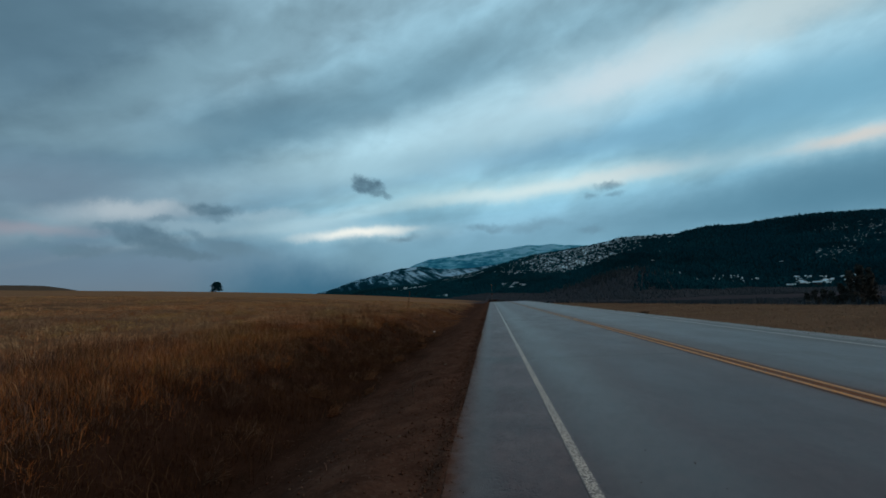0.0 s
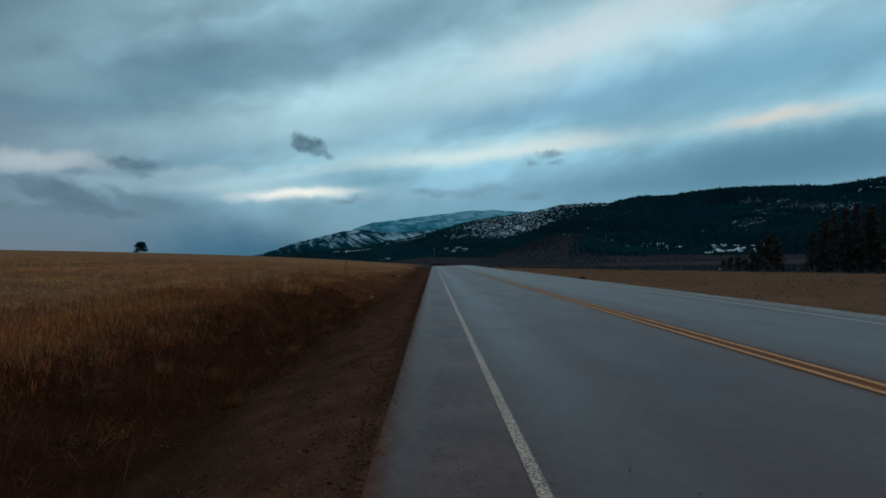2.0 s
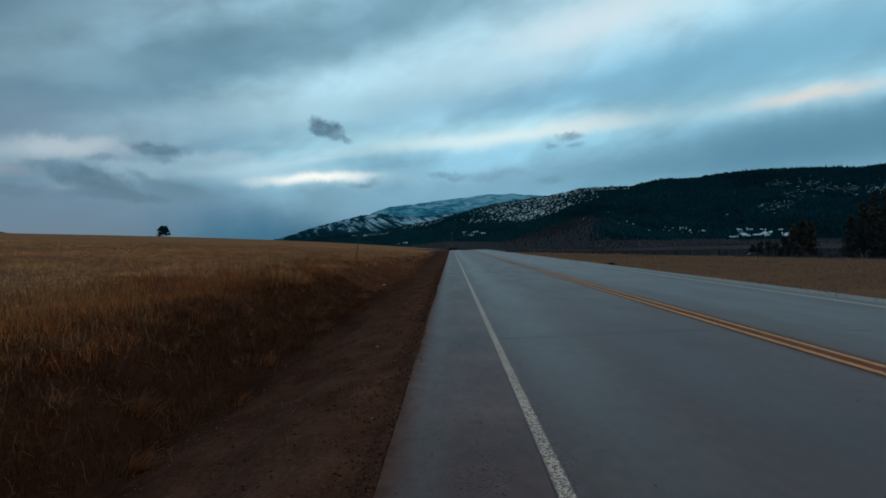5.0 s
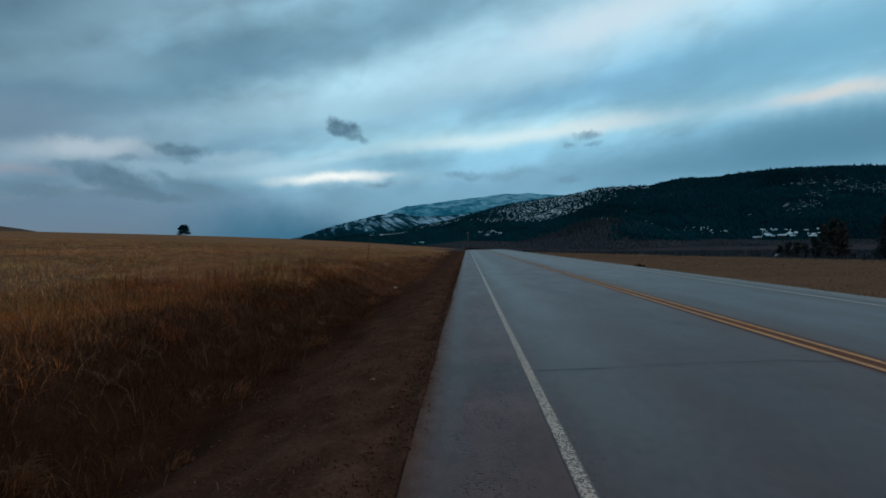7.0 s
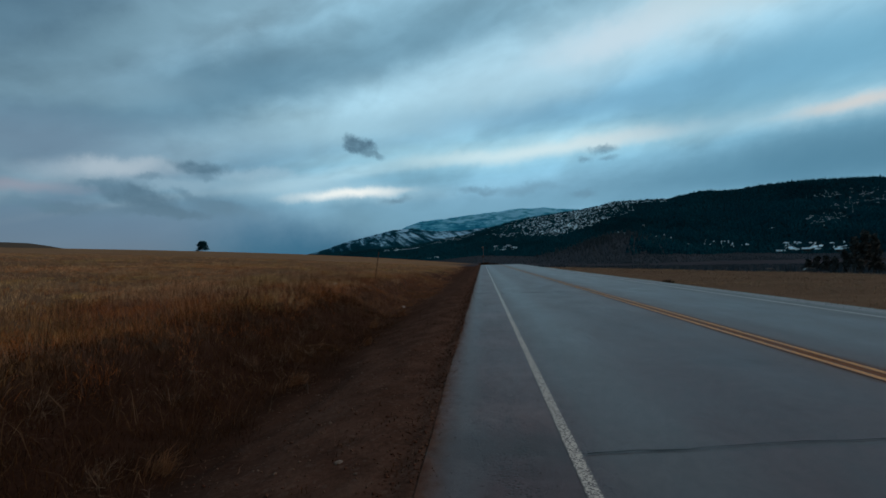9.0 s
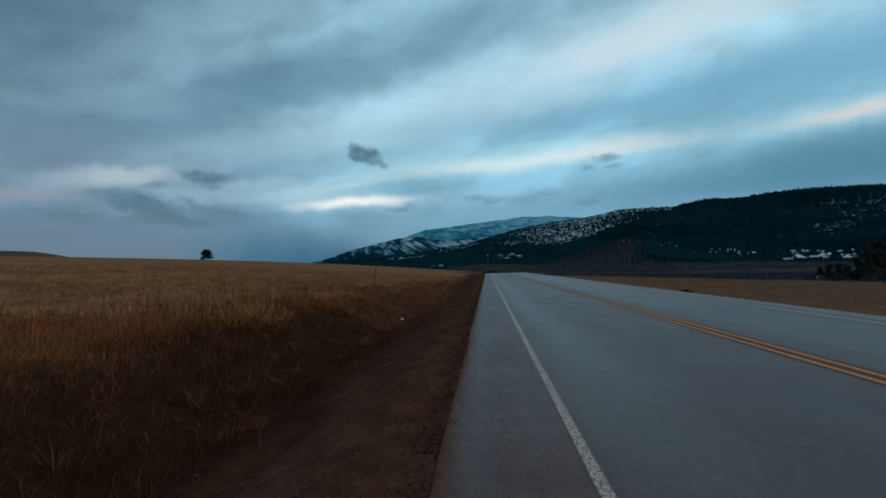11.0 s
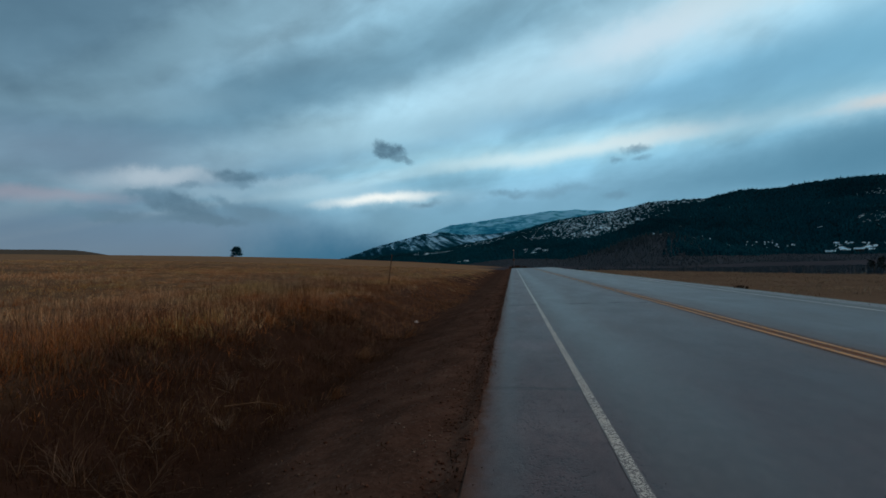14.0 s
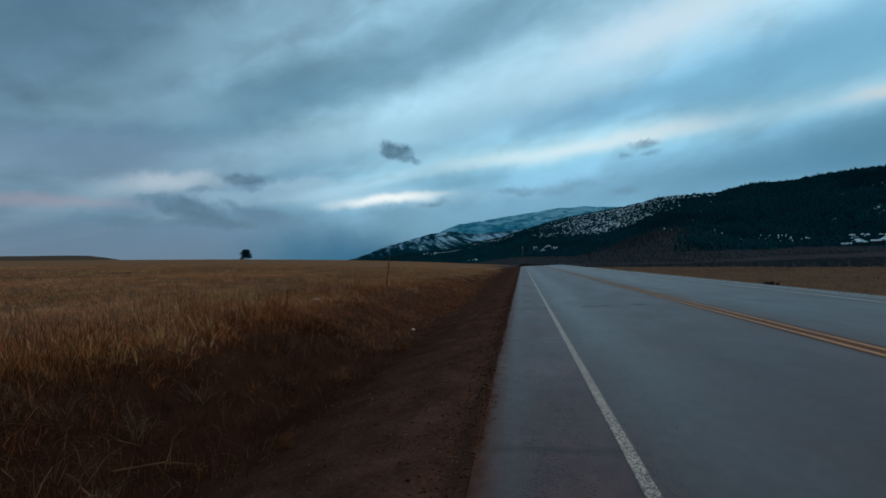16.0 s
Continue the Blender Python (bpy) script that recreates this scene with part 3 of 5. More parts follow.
def plain(colour, r=0.7, metal=0.0, vary=0.25, size=6.0):
    def paint(n, b):
        f = n.noise(place_of(n), size, 4.0, 0.6)
        lo = tuple(c * (1 - vary) for c in colour) + (1,)
        hi = tuple(min(1, c * (1 + vary)) for c in colour) + (1,)
        n.plug(b.inputs["Base Color"], n.ramp(f, [(0.3, lo), (0.7, hi)]))
        b.inputs["Metallic"].default_value = metal
        dull(b, r)
    return paint


GROUND = surface("ground", paint_ground)
ASPHALT = surface("asphalt", paint_asphalt)
WHITE_LINE = surface("white_line", line_paint((0.58, 0.54, 0.48, 1), 0.41, (0.0, 7.32)))
FAR_LINE = surface("far_white_line", line_paint((0.62, 0.58, 0.52, 1), 0.80, (7.32,)))
YELLOW_LINE = surface("yellow_line", line_paint((0.67, 0.325, 0.098, 1), 0.74, (3.47, 3.70), 0.62, ((0.075, 0.038, 0.026, 1), (0.105, 0.060, 0.046, 1))))
GRASS = surface("dry_grass", strand([(0.15, (0.11, 0.051, 0.022)), (0.45, (0.24, 0.122, 0.054)), (0.8, (0.42, 0.233, 0.108)), (1.05, (0.60, 0.389, 0.207))], 0.02,
                                   ((0.55, 0.75, (0.15, 0.100, 0.084)), (0.8, 0.75, (0.27, 0.084, 0.020)), (0.45, 0.6, (0.26, 0.185, 0.066)), (1.4, 0.45, (0.11, 0.066, 0.052)))))
FIELD_GRASS = surface("field_grass", strand([(0.15, (0.20, 0.103, 0.054)), (0.45, (0.39, 0.207, 0.106)), (0.8, (0.58, 0.338, 0.180)), (1.05, (0.72, 0.494, 0.306))], 0.02,
                                         ((0.14, 0.85, (0.20, 0.132, 0.098)), (0.22, 0.75, (0.40, 0.290, 0.105)), (0.40, 0.6, (0.30, 0.126, 0.054)), (0.9, 0.5, (0.50, 0.38, 0.22)))))
VERGE_GRASS = surface("verge_grass", strand([(0.15, (0.23, 0.158, 0.108)), (0.5, (0.32, 0.222, 0.152)), (1.0, (0.44, 0.320, 0.224))], 0.02, ((0.09, 0.8, (0.23, 0.145, 0.105)), (0.25, 0.6, (0.42, 0.310, 0.185)))))
RUSSET = surface("russet_weeds", strand([(0.15, (0.12, 0.056, 0.030)), (0.5, (0.235, 0.118, 0.062)), (1.0, (0.37, 0.21, 0.115))]))
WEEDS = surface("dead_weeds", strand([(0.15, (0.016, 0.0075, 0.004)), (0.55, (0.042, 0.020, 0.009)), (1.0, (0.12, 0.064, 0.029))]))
RUST = surface("rust_grass", strand([(0.15, (0.130, 0.040, 0.014)), (0.5, (0.325, 0.108, 0.031)), (1.0, (0.52, 0.225, 0.074))], 0.02, ((0.6, 0.55, (0.14, 0.080, 0.052)),)))
STALKS = surface("pale_stalks", strand([(0.15, (0.042, 0.022, 0.013)), (0.6, (0.098, 0.058, 0.034)), (1.0, (0.24, 0.165, 0.10))]))
BRITTLE = surface("brittle_stems", strand([(0.15, (0.050, 0.030, 0.025)), (0.6, (0.115, 0.072, 0.056)), (1.0, (0.24, 0.165, 0.125))]))
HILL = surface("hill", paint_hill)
SNOW_RANGE = surface("snow_range", paint_snow_range)
FAR_RANGE = surface("far_range", paint_far_range)
BRUSH = surface("brush_slope", paint_brush)
SNOW = surface("old_snow", paint_snow)
# needle colours hold the blue distance haze of the hillside
NEEDLES = surface("hazy_needles", strand([(0.1, (0.002, 0.032, 0.050)), (0.6, (0.005, 0.048, 0.072)), (1.0, (0.010, 0.068, 0.094))], 0.0,
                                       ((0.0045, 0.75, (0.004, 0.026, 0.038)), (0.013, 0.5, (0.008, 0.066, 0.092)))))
DARK_NEEDLES = surface("shaded_needles", strand([(0.1, (0.052, 0.056, 0.054)), (0.6, (0.080, 0.084, 0.078)), (1.0, (0.115, 0.116, 0.104))], 0.0))
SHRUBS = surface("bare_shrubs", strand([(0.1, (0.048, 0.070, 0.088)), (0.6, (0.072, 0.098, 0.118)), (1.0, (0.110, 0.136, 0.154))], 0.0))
BARE_TREES = surface("bare_trees", strand([(0.1, (0.030, 0.050, 0.062)), (0.6, (0.052, 0.078, 0.092)), (1.0, (0.120, 0.140, 0.145))], 0.0))
BARK = surface("bark", plain((0.09, 0.06, 0.045), 0.9))
POST_METAL = surface("rusty_steel", plain((0.10, 0.055, 0.035), 0.8, 0.3, 0.4, 30))
TAR = surface("crack_tar", plain((0.014, 0.013, 0.013), 1.0))
PALE_STONE = surface("pale_stone", plain((0.60, 0.57, 0.53), 0.8, 0.0, 0.2, 40))
DUSTY_STONE = surface("dusty_stone", plain((0.15, 0.125, 0.105), 0.9, 0.0, 0.25, 40))
BROWN_STONE = surface("brown_stone", plain((0.13, 0.085, 0.06), 0.9, 0.0, 0.3, 40))


# ------------------------------------------------------------------ the ground
LEFT_EDGE, RIGHT_EDGE = -1.0, 8.35


def skyline(angle):
    """Tangent of the left field's height against the sky, by bearing."""
    a = np.clip(-angle, 0, 100)
    return np.tan(np.radians(-0.42 + 2.85 * (1 - np.exp(-(a / 26.0) ** 1.15))))


def field_height(x, y):
    r = np.hypot(x, y - MID_Y)
    ang = np.degrees(np.arctan2(x, np.maximum(y - MID_Y, 1e-6)))
    ang = np.where(y < MID_Y, -90.0, ang)
    over = np.maximum(r - 430, 0)
    z = EYE - 1.2 + r * skyline(ang) - 0.055 * (np.sqrt(over ** 2 + 150 ** 2) - 150)
    z = z + 24 * smooth(-ang, 38.0, 47.0) * np.exp(-((r - 900) / 170.0) ** 2)
    return z + 0.06 * rough(x * 0.35, y * 0.35) * smooth(r, 2, 8) + 0.10 * rough(x * 0.06, y * 0.06)


def ground_height(x, y):
    x, y = np.asarray(x, float), np.asarray(y, float)
    s = LEFT_EDGE - x
    lumps = rough(x * 1.9, y * 0.8) * 0.060 + rough(x * 6, y * 5, 2) * 0.021
    ditch = -0.05 - 0.40 * smooth(s, 0.3, 2.4) + lumps * smooth(s, 0.0, 0.6)
    wander = 0.30 * rough(y * 0.25, 3.3)
    left = ditch + (field_height(x, y) - ditch) * smooth(s + wander, 2.3, 4.7)
    s2 = x - RIGHT_EDGE
    right = -0.05 - 0.18 * smooth(s2, 0.2, 1.6) + 0.05 * rough(x * 0.4, y * 0.4) * smooth(s2, 0.5, 3)
    z = np.where(x < LEFT_EDGE, left, np.where(x > RIGHT_EDGE, right, -0.05))
    lip = np.exp(-((s - 0.01) / 0.10) ** 2) * (0.046 + 0.010 * rough(x * 3, y * 2.4, 2) + 0.012 * rough(y * 1.1, 2.2, 2))
    z = z + lip
    d = np.maximum(np.maximum(x, 0) / 38.0 + y / 115.0 - 1.0, 0)
    drop = np.minimum(7.0 * d * d / (d + 0.7), 3.6) * smooth(x, -5.0, -1.0)
    return z - drop


def graded(stops):
    """Grid lines: (from, to, step) runs joined."""
    out = []
    for a, b, st in stops:
        out.append(np.arange(a, b, st))
    return np.concatenate(out)


far_lines = 60 * 1.16 ** np.arange(1, 30)
far_lines = far_lines[far_lines < 4600]
gx = np.concatenate([-far_lines[::-1], graded([(-60, -20, 2.0), (-20, -8, 0.5), (-8, -5, 0.2), (-5, -1.3, 0.1), (-1.3, -0.7, 0.035), (-0.7, 8.4, 0.91), (8.4, 12, 0.3), (12, 30, 1.0), (30, 62, 2.0)]), far_lines])
gy = np.concatenate([-far_lines[:14][::-1], graded([(-60, -6, 3.0), (-6, 0, 0.5), (0, 26, 0.12), (26, 45, 0.4), (45, 62, 1.0)]), 62 * 1.05 ** np.arange(0, 90)])
gy = gy[gy < 4600]
GX, GY = np.meshgrid(gx, gy)
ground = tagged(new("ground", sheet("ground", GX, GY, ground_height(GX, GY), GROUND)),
                "dry brown grassland with a bare dirt ditch beside the road", "ground", kind="structure")

# the road: a slab with ragged edges
ry = np.concatenate([np.arange(-40, 40, 0.25), np.arange(40, 148, 2.0)])
edge_l = LEFT_EDGE + 0.028 * rough(ry * 0.6, 0.3, 4)
edge_r = RIGHT_EDGE + 0.02 * rough(ry * 0.5, 9.3, 4)


def road_height(y):
    d = np.maximum(np.asarray(y, float) / 115.0 - 1.0, 0)
    return -np.minimum(7.0 * d * d / (d + 0.7), 3.6)


cols = [edge_l - 0.03, edge_l, edge_l + 0.008, edge_l + 0.12, np.full_like(ry, 0.0), np.full_like(ry, 3.6), np.full_like(ry, 7.3), edge_r - 0.1, edge_r - 0.008, edge_r, edge_r + 0.03]
RX = np.stack(cols, 1)
RY = np.repeat(ry[:, None], RX.shape[1], 1)
RZ = np.repeat(road_height(ry)[:, None], RX.shape[1], 1)
RZ[:, [0, -1]] -= 0.09
road = tagged(new("road", sheet("road", RX, RY, RZ, ASPHALT)), "weathered grey asphalt two-lane road with worn shoulder", "road", kind="structure")


def stripe(name, x, width, material, label):
    yy = np.concatenate([np.arange(-40, 40, 0.3), np.arange(40, 146, 2.0)])
    l = x - width / 2 + 0.006 * rough(yy * 2.1, x, 3)
    r = x + width / 2 + 0.006 * rough(yy * 2.3, x + 4, 3)
    X = np.stack([l, r], 1)
    Y = np.repeat(yy[:, None], 2, 1)
    Z = np.repeat(road_height(yy)[:, None] + 0.004, 2, 1)
    return tagged(new(name, sheet(name, X, Y, Z, material)), label, "road marking", kind="structure")


stripe("edge_line", 0.0, 0.094, WHITE_LINE, "worn white edge line painted on the asphalt")
stripe("edge_line", 7.32, 0.12, FAR_LINE, "worn white edge line painted on the asphalt")
stripe("centre_line", 3.47, 0.10, YELLOW_LINE, "yellow centre line painted on the asphalt")
stripe("centre_line", 3.70, 0.10, YELLOW_LINE, "yellow centre line painted on the asphalt")


def crack(points, width, seed):
    """A thin jagged tarred crack across the road."""
    xs = np.linspace(points[0][0], points[-1][0], 200)
    ys = np.interp(xs, [p[0] for p in points], [p[1] for p in points]) + 0.040 * rough(xs * 3.0, seed, 5)
    wd = np.maximum(width * (0.30 + 1.1 * rough(xs * 3, seed + 2)), 0.004)
    X = np.stack([xs, xs], 1)
    Y = np.stack([ys - wd / 2, ys + wd / 2], 1)
    Z = np.full_like(X, 0.007)
    return tagged(new("road_crack", sheet("road_crack", X, Y, Z, TAR)), "thin dark crack across the asphalt", "crack", kind="structure")


crack([(0.08, 9.64), (1.6, 9.88), (2.8, 10.03), (4.4, 9.86), (6.1, 9.68)], 0.016, 1)
crack([(-0.95, 24.2), (0.3, 24.3), (2.2, 24.5), (3.2, 24.45)], 0.12, 5)


# ------------------------------------------------------------------ hills
def hill_sheet(name, ridge, near, crest, bumps, material, label, first, last, step=0.35, rows=34):
    """A range in bearings first..last that climbs from near to crest metres off; ridge(bearing) gives its height in degrees."""
    ang = np.arange(first, last + step, step)
    t = np.concatenate([np.linspace(0, 1, rows), [1.06, 1.2]])
    A, S = np.meshgrid(ang, t)
    X, Y, Z = hill_point(A, S, ridge, near, crest, bumps)
    return tagged(new(name, sheet(name, X, Y, Z, material)), label, "hill", kind="structure")


def hill_point(A, S, ridge, near, crest, bumps):
    r = near + (crest - near) * S
    top = np.tan(np.radians(ridge(A))) * crest + EYE
    climb = np.where(S <= 1, 0.25 * S + 0.75 * S ** 1.5, 1 - (S - 1) * 1.2)
    z = -12 + (top + 12) * climb
    z = z + bumps * rough(A * 0.22, S * 3.1 + A * 0.05, 4) * np.clip(S * (1.02 - S) * 4, 0, 1)
    return r * np.sin(np.radians(A)), r * np.cos(np.radians(A)), z


def dark_ridge(a):
    z = np.interp(a, [-24, -20, -9, -2.2, 4.4, 9, 13, 15.5, 21, 24.2, 27.3, 30, 33.6, 37.8, 41.2, 45, 60],
                  [0.5, 1.1, 1.9, 3.1, 4.8, 5.4, 5.9, 6.5, 6.45, 7.0, 6.85, 7.1, 7.15, 6.85, 6.5, 6.8, 7.2])
    return z - 0.14 + 0.04 * rough(a * 2.0, 4.0)


def snowy_ridge(a):
    return np.interp(a, [-26, -20.1, -16.3, -13.4, -11, -8.7, -6, -2, 4, 10], [0.2, 1.2, 2.5, 3.15, 3.75, 3.95, 3.6, 3.6, 4.2, 4.5]) + 0.06 * rough(a * 1.5, 2.0)


def far_ridge(a):
    return np.interp(a, [-14, -10.5, -9.5, -7.4, -1, 4.5, 7.5, 10, 20], [1.5, 3.4, 4.1, 4.8, 5.5, 6.05, 6.05, 5.8, 5.0]) + 0.07 * rough(a * 0.9, 7.0)


def brush_ridge(a):
    return np.interp(a, [-14, -5, -0.6, 4, 6, 9.5, 12.7, 15, 17, 20, 23, 26, 32, 62],
                     [-0.7, 0.0, 0.45, 0.3, 0.2, 0.9, 2.0, 2.6, 2.75, 1.9, 0.9, 0.3, -0.05, -0.2])


DARK = (dark_ridge, 640.0, 1600.0, 14.0)
FOOT = (brush_ridge, 260.0, 620.0, 3.0)
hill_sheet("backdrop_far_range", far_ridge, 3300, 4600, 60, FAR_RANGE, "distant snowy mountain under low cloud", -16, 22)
hill_sheet("backdrop_snow_range", snowy_ridge, 2200, 3200, 60, SNOW_RANGE, "snow-streaked mountain with dark wooded gullies", -27, 12, 0.2, 40)
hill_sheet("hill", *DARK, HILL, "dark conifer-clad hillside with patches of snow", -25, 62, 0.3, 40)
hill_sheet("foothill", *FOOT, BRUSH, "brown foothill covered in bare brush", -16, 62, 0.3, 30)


def height_angle(x, y, z):
    return np.degrees(np.arctan2(z - EYE, np.hypot(x, y)))


def spot_on(hill, bearing_deg, high_deg):
    """How far up a hill (0 to 1) a spot lies that shows at that bearing and height."""
    s = np.linspace(0.0, 1.0, 160)
    A, S = np.meshgrid(np.atleast_1d(bearing_deg), s)
    e = height_angle(*hill_point(A, S, *hill))
    return s[np.abs(e - np.atleast_1d(high_deg)).argmin(0)]


# snow lying in the clearings: bearings, heights, how many, half width and half depth in metres
SNOW_ZONES = [
    ("face", 3.5, 15.5, 1300, (1.0, 3.6), (2, 8)), ("crest", 13.5, 21.0, 70, (2, 7), (2, 5)),
    ("shelf", 29.5, 47.0, 260, (0.7, 3.6), (0.8, 2.6)), ("crag", 43.0, 50.0, 60, (1, 5), (1, 4)), ("toe", 14.0, 29.5, 62, (0.4, 1.5), (3, 11)),
    ("yards", 30.0, 36.0, 26, (1.2, 5), (4, 12)), ("meadow", 1.4, 4.2, 16, (4, 10), (4, 8)),
    ("stray", 17.0, 46.0, 12, (1, 5), (1, 3)), ("west", -12.0, -1.0, 220, (2, 8), (2, 6))]


def snow_spots():
    r = np.random.default_rng(21)
    rows = []
    for zone, a0, a1, count, wide_m, deep_m in SNOW_ZONES:
        a = r.uniform(a0, a1, count)
        if zone == "face":
            a = r.normal(9.5, 3.6, count)
            a = np.where((a < 0.5) | (a > 17.5), r.uniform(5, 13, count), a)
        if zone == "shelf":
            hub = r.integers(0, 9, count)
            a = np.array([33.9, 34.8, 36.2, 37.4, 38.6, 40.2, 41.6, 42.6, 35.4])[hub] + r.normal(0, 0.55, count)
        top = dark_ridge(a)
        if zone == "face":
            e = top - 0.10 - r.uniform(0, 1, count) ** 1.4 * np.interp(a, [0, 4, 9, 17], [1.2, 1.8, 2.6, 1.4])
        elif zone == "crest":
            e = top - r.uniform(0.0, 0.35, count)
        elif zone == "shelf":
            e = np.array([3.2, 5.5, 4.4, 5.3, 4.6, 4.5, 4.4, 4.3, 3.4])[hub] + r.normal(0, 0.22, count)
        elif zone == "crag":
            e = top - r.uniform(0.15, 1.1, count)
        elif zone == "toe":
            # small glades in the low woods
            spot = r.integers(0, 5, count)
            a = np.array([16.7, 19.8, 22.6, 25.8, 27.4])[spot] + r.normal(0, 0.75, count)
            e = np.array([2.55, 1.9, 0.95, 1.15, 0.9])[spot] + r.normal(0, 0.16, count)
        elif zone == "yards":
            a = np.array([31.6, 32.4, 33.6, 35.2])[r.integers(0, 4, count)] + r.normal(0, 0.35, count)
            e = 0.25 + 0.75 * r.uniform(0, 1, count) ** 1.6
        elif zone == "meadow":
            e = r.uniform(1.0, 1.6, count)
        elif zone == "west":
            e = top - r.uniform(0.05, 0.5, count)
        else:
            e = r.uniform(1.0, 6.0, count)
        s = spot_on(DARK, a, e)
        for k in range(count):
            rows.append((a[k], s[k], r.uniform(*wide_m), r.uniform(*deep_m)))
    return np.array(rows)


SNOW_SPOTS = snow_spots()


def lay_snow():
    r = np.random.default_rng(22)
    verts, tris = [], []
    span = DARK[2] - DARK[1]
    for a, s, wd, dp in SNOW_SPOTS:
        n = 9
        dist = DARK[1] + span * s
        t = np.linspace(0, 2 * math.pi, n, endpoint=False)
        k = r.uniform(0.45, 1.25, n)
        A = np.concatenate([[a], a + np.degrees(wd * k * np.cos(t) / dist)])
        S = np.concatenate([[s], s + dp * k * np.sin(t) / span])
        x, y, z = hill_point(A, S, *DARK)
        base = len(verts)
        verts.extend(np.stack([x, y, z + 1.5], 1))
        tris.extend([(base, base + 1 + i, base + 1 + (i + 1) % n) for i in range(n)])
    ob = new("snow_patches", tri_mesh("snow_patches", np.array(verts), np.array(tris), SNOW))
    return tagged(ob, "old snow lying in clearings of the wooded hill", "snow", kind="stuff")


lay_snow()


def cone_trees(x, y, z, h, r, sides=5):
    """Many small conifers: two stacked cones each, as arrays."""
    n = len(x)
    out_v, out_t, start = [], [], 0
    for lo, hi, wd in ((0.05, 0.72, 1.0), (0.45, 1.0, 0.66)):
        turn = rng.uniform(0, 6.28, n)
        ring = []
        for k in range(sides):
            a = turn + k * 2 * math.pi / sides
            rr = r * wd * rng.uniform(0.75, 1.2, n)
            ring.append(np.stack([x + rr * np.cos(a), y + rr * np.sin(a), z + h * lo + h * rng.uniform(-0.06, 0.06, n)], 1))
        tip = np.stack([x, y, z + h * hi], 1)
        v = np.stack(ring + [tip], 1).reshape(-1, 3)
        base = start + np.arange(n) * (sides + 1)
        for k in range(sides):
            out_t.append(np.stack([base + k, base + (k + 1) % sides, base + sides], 1))
        out_v.append(v)
        start += n * (sides + 1)
    return np.concatenate(out_v), np.concatenate(out_t)


def plant_forest(count):
    A = rng.uniform(-21, 56, count)
    S = 0.02 + rng.uniform(0.0, 1.0, count) ** 0.85
    # keep most of the clearings open
    near_snow = np.zeros(count, bool)
    span = DARK[2] - DARK[1]
    for a, s, wd, dp in SNOW_SPOTS:
        dist = DARK[1] + span * s
        near_snow |= (((A - a) * dist / 57.3 / (wd * 0.9 + 0.4)) ** 2 + ((S - s + 0.003) * span / (dp + 3)) ** 2) < 1.0
    clear = 0.5 + 0.5 * rough(A * 1.3, S * 14, 3)
    keep = (~near_snow | (rng.uniform(0, 1, count) < 0.10)) & (rng.uniform(0, 1, count) < np.where(clear > 0.30, 1.0, 0.5))
    A, S = A[keep], S[keep]
    X, Y, Z = hill_point(A, S, *DARK)
    # the wood runs down over the right half of the foothill
    a2, s2 = rng.uniform(13.5, 58, 9000), rng.uniform(0.35, 1.02, 9000)
    x2, y2, z2 = hill_point(a2, s2, *FOOT)
    low = height_angle(x2, y2, z2)
    on = (low > 0.12 + 0.15 * rough(a2 * 0.8, 3.0)) & (rng.uniform(0, 1, 9000) < smooth(a2 + 2.0 * rough(a2, s2 * 6), 16.0, 21.0))
    X, Y, Z = (np.concatenate(q) for q in ((X, x2[on]), (Y, y2[on]), (Z, z2[on])))
    h = rng.uniform(2.8, 6.5, len(X)) * np.where(rng.uniform(0, 1, len(X)) < 0.06, 1.4, 1.0)
    v, t = cone_trees(X, Y, Z - 0.4, h, h * rng.uniform(0.20, 0.34, len(X)))
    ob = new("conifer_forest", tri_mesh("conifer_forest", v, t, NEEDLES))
    return tagged(ob, "dark conifer forest covering the hillside", "forest", kind="stuff")


plant_forest(80000)


def twig_fans(x, y, z, h, r, rays, seed):
    """Bare bushes: each a fan of thin upright slivers."""
    g = np.random.default_rng(seed)
    n = len(x)
    vs, ts = [], []
    for k in range(rays):
        a = g.uniform(0, 6.28, n)
        lean = g.uniform(0.1, 1.0, n) * r
        tip = np.stack([x + lean * np.cos(a), y + lean * np.sin(a), z + h * g.uniform(0.6, 1.0, n)], 1)
        w0 = r * g.uniform(0.10, 0.26, n)
        b = g.uniform(0, 6.28, n)
        off = np.stack([w0 * np.cos(b), w0 * np.sin(b), np.zeros(n)], 1)
        root = np.stack([x + 0.4 * lean * np.cos(a), y + 0.4 * lean * np.sin(a), z - 0.2], 1)
        vs.append(np.stack([root - off, root + off, tip], 1))
    v = np.stack(vs, 1).reshape(-1, 3)
    return v, np.arange(len(v)).reshape(-1, 3)


def plant_brush(count):
    g = np.random.default_rng(31)
    A = g.uniform(-9, 58, count)
    S = g.uniform(0.02, 1.02, count)
    X, Y, Z = hill_point(A, S, *FOOT)
    h = g.uniform(0.8, 2.0, count) + 1.6 * smooth(A, 8, 13) * smooth(-A, -23, -18) * g.uniform(0, 1, count) ** 2
    v, t = twig_fans(X, Y, Z, h, h * 0.32, 8, 32)
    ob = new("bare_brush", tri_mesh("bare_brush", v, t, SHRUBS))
    return tagged(ob, "bare purple-brown brush on the valley floor", "brush", kind="stuff")


plant_brush(26000)


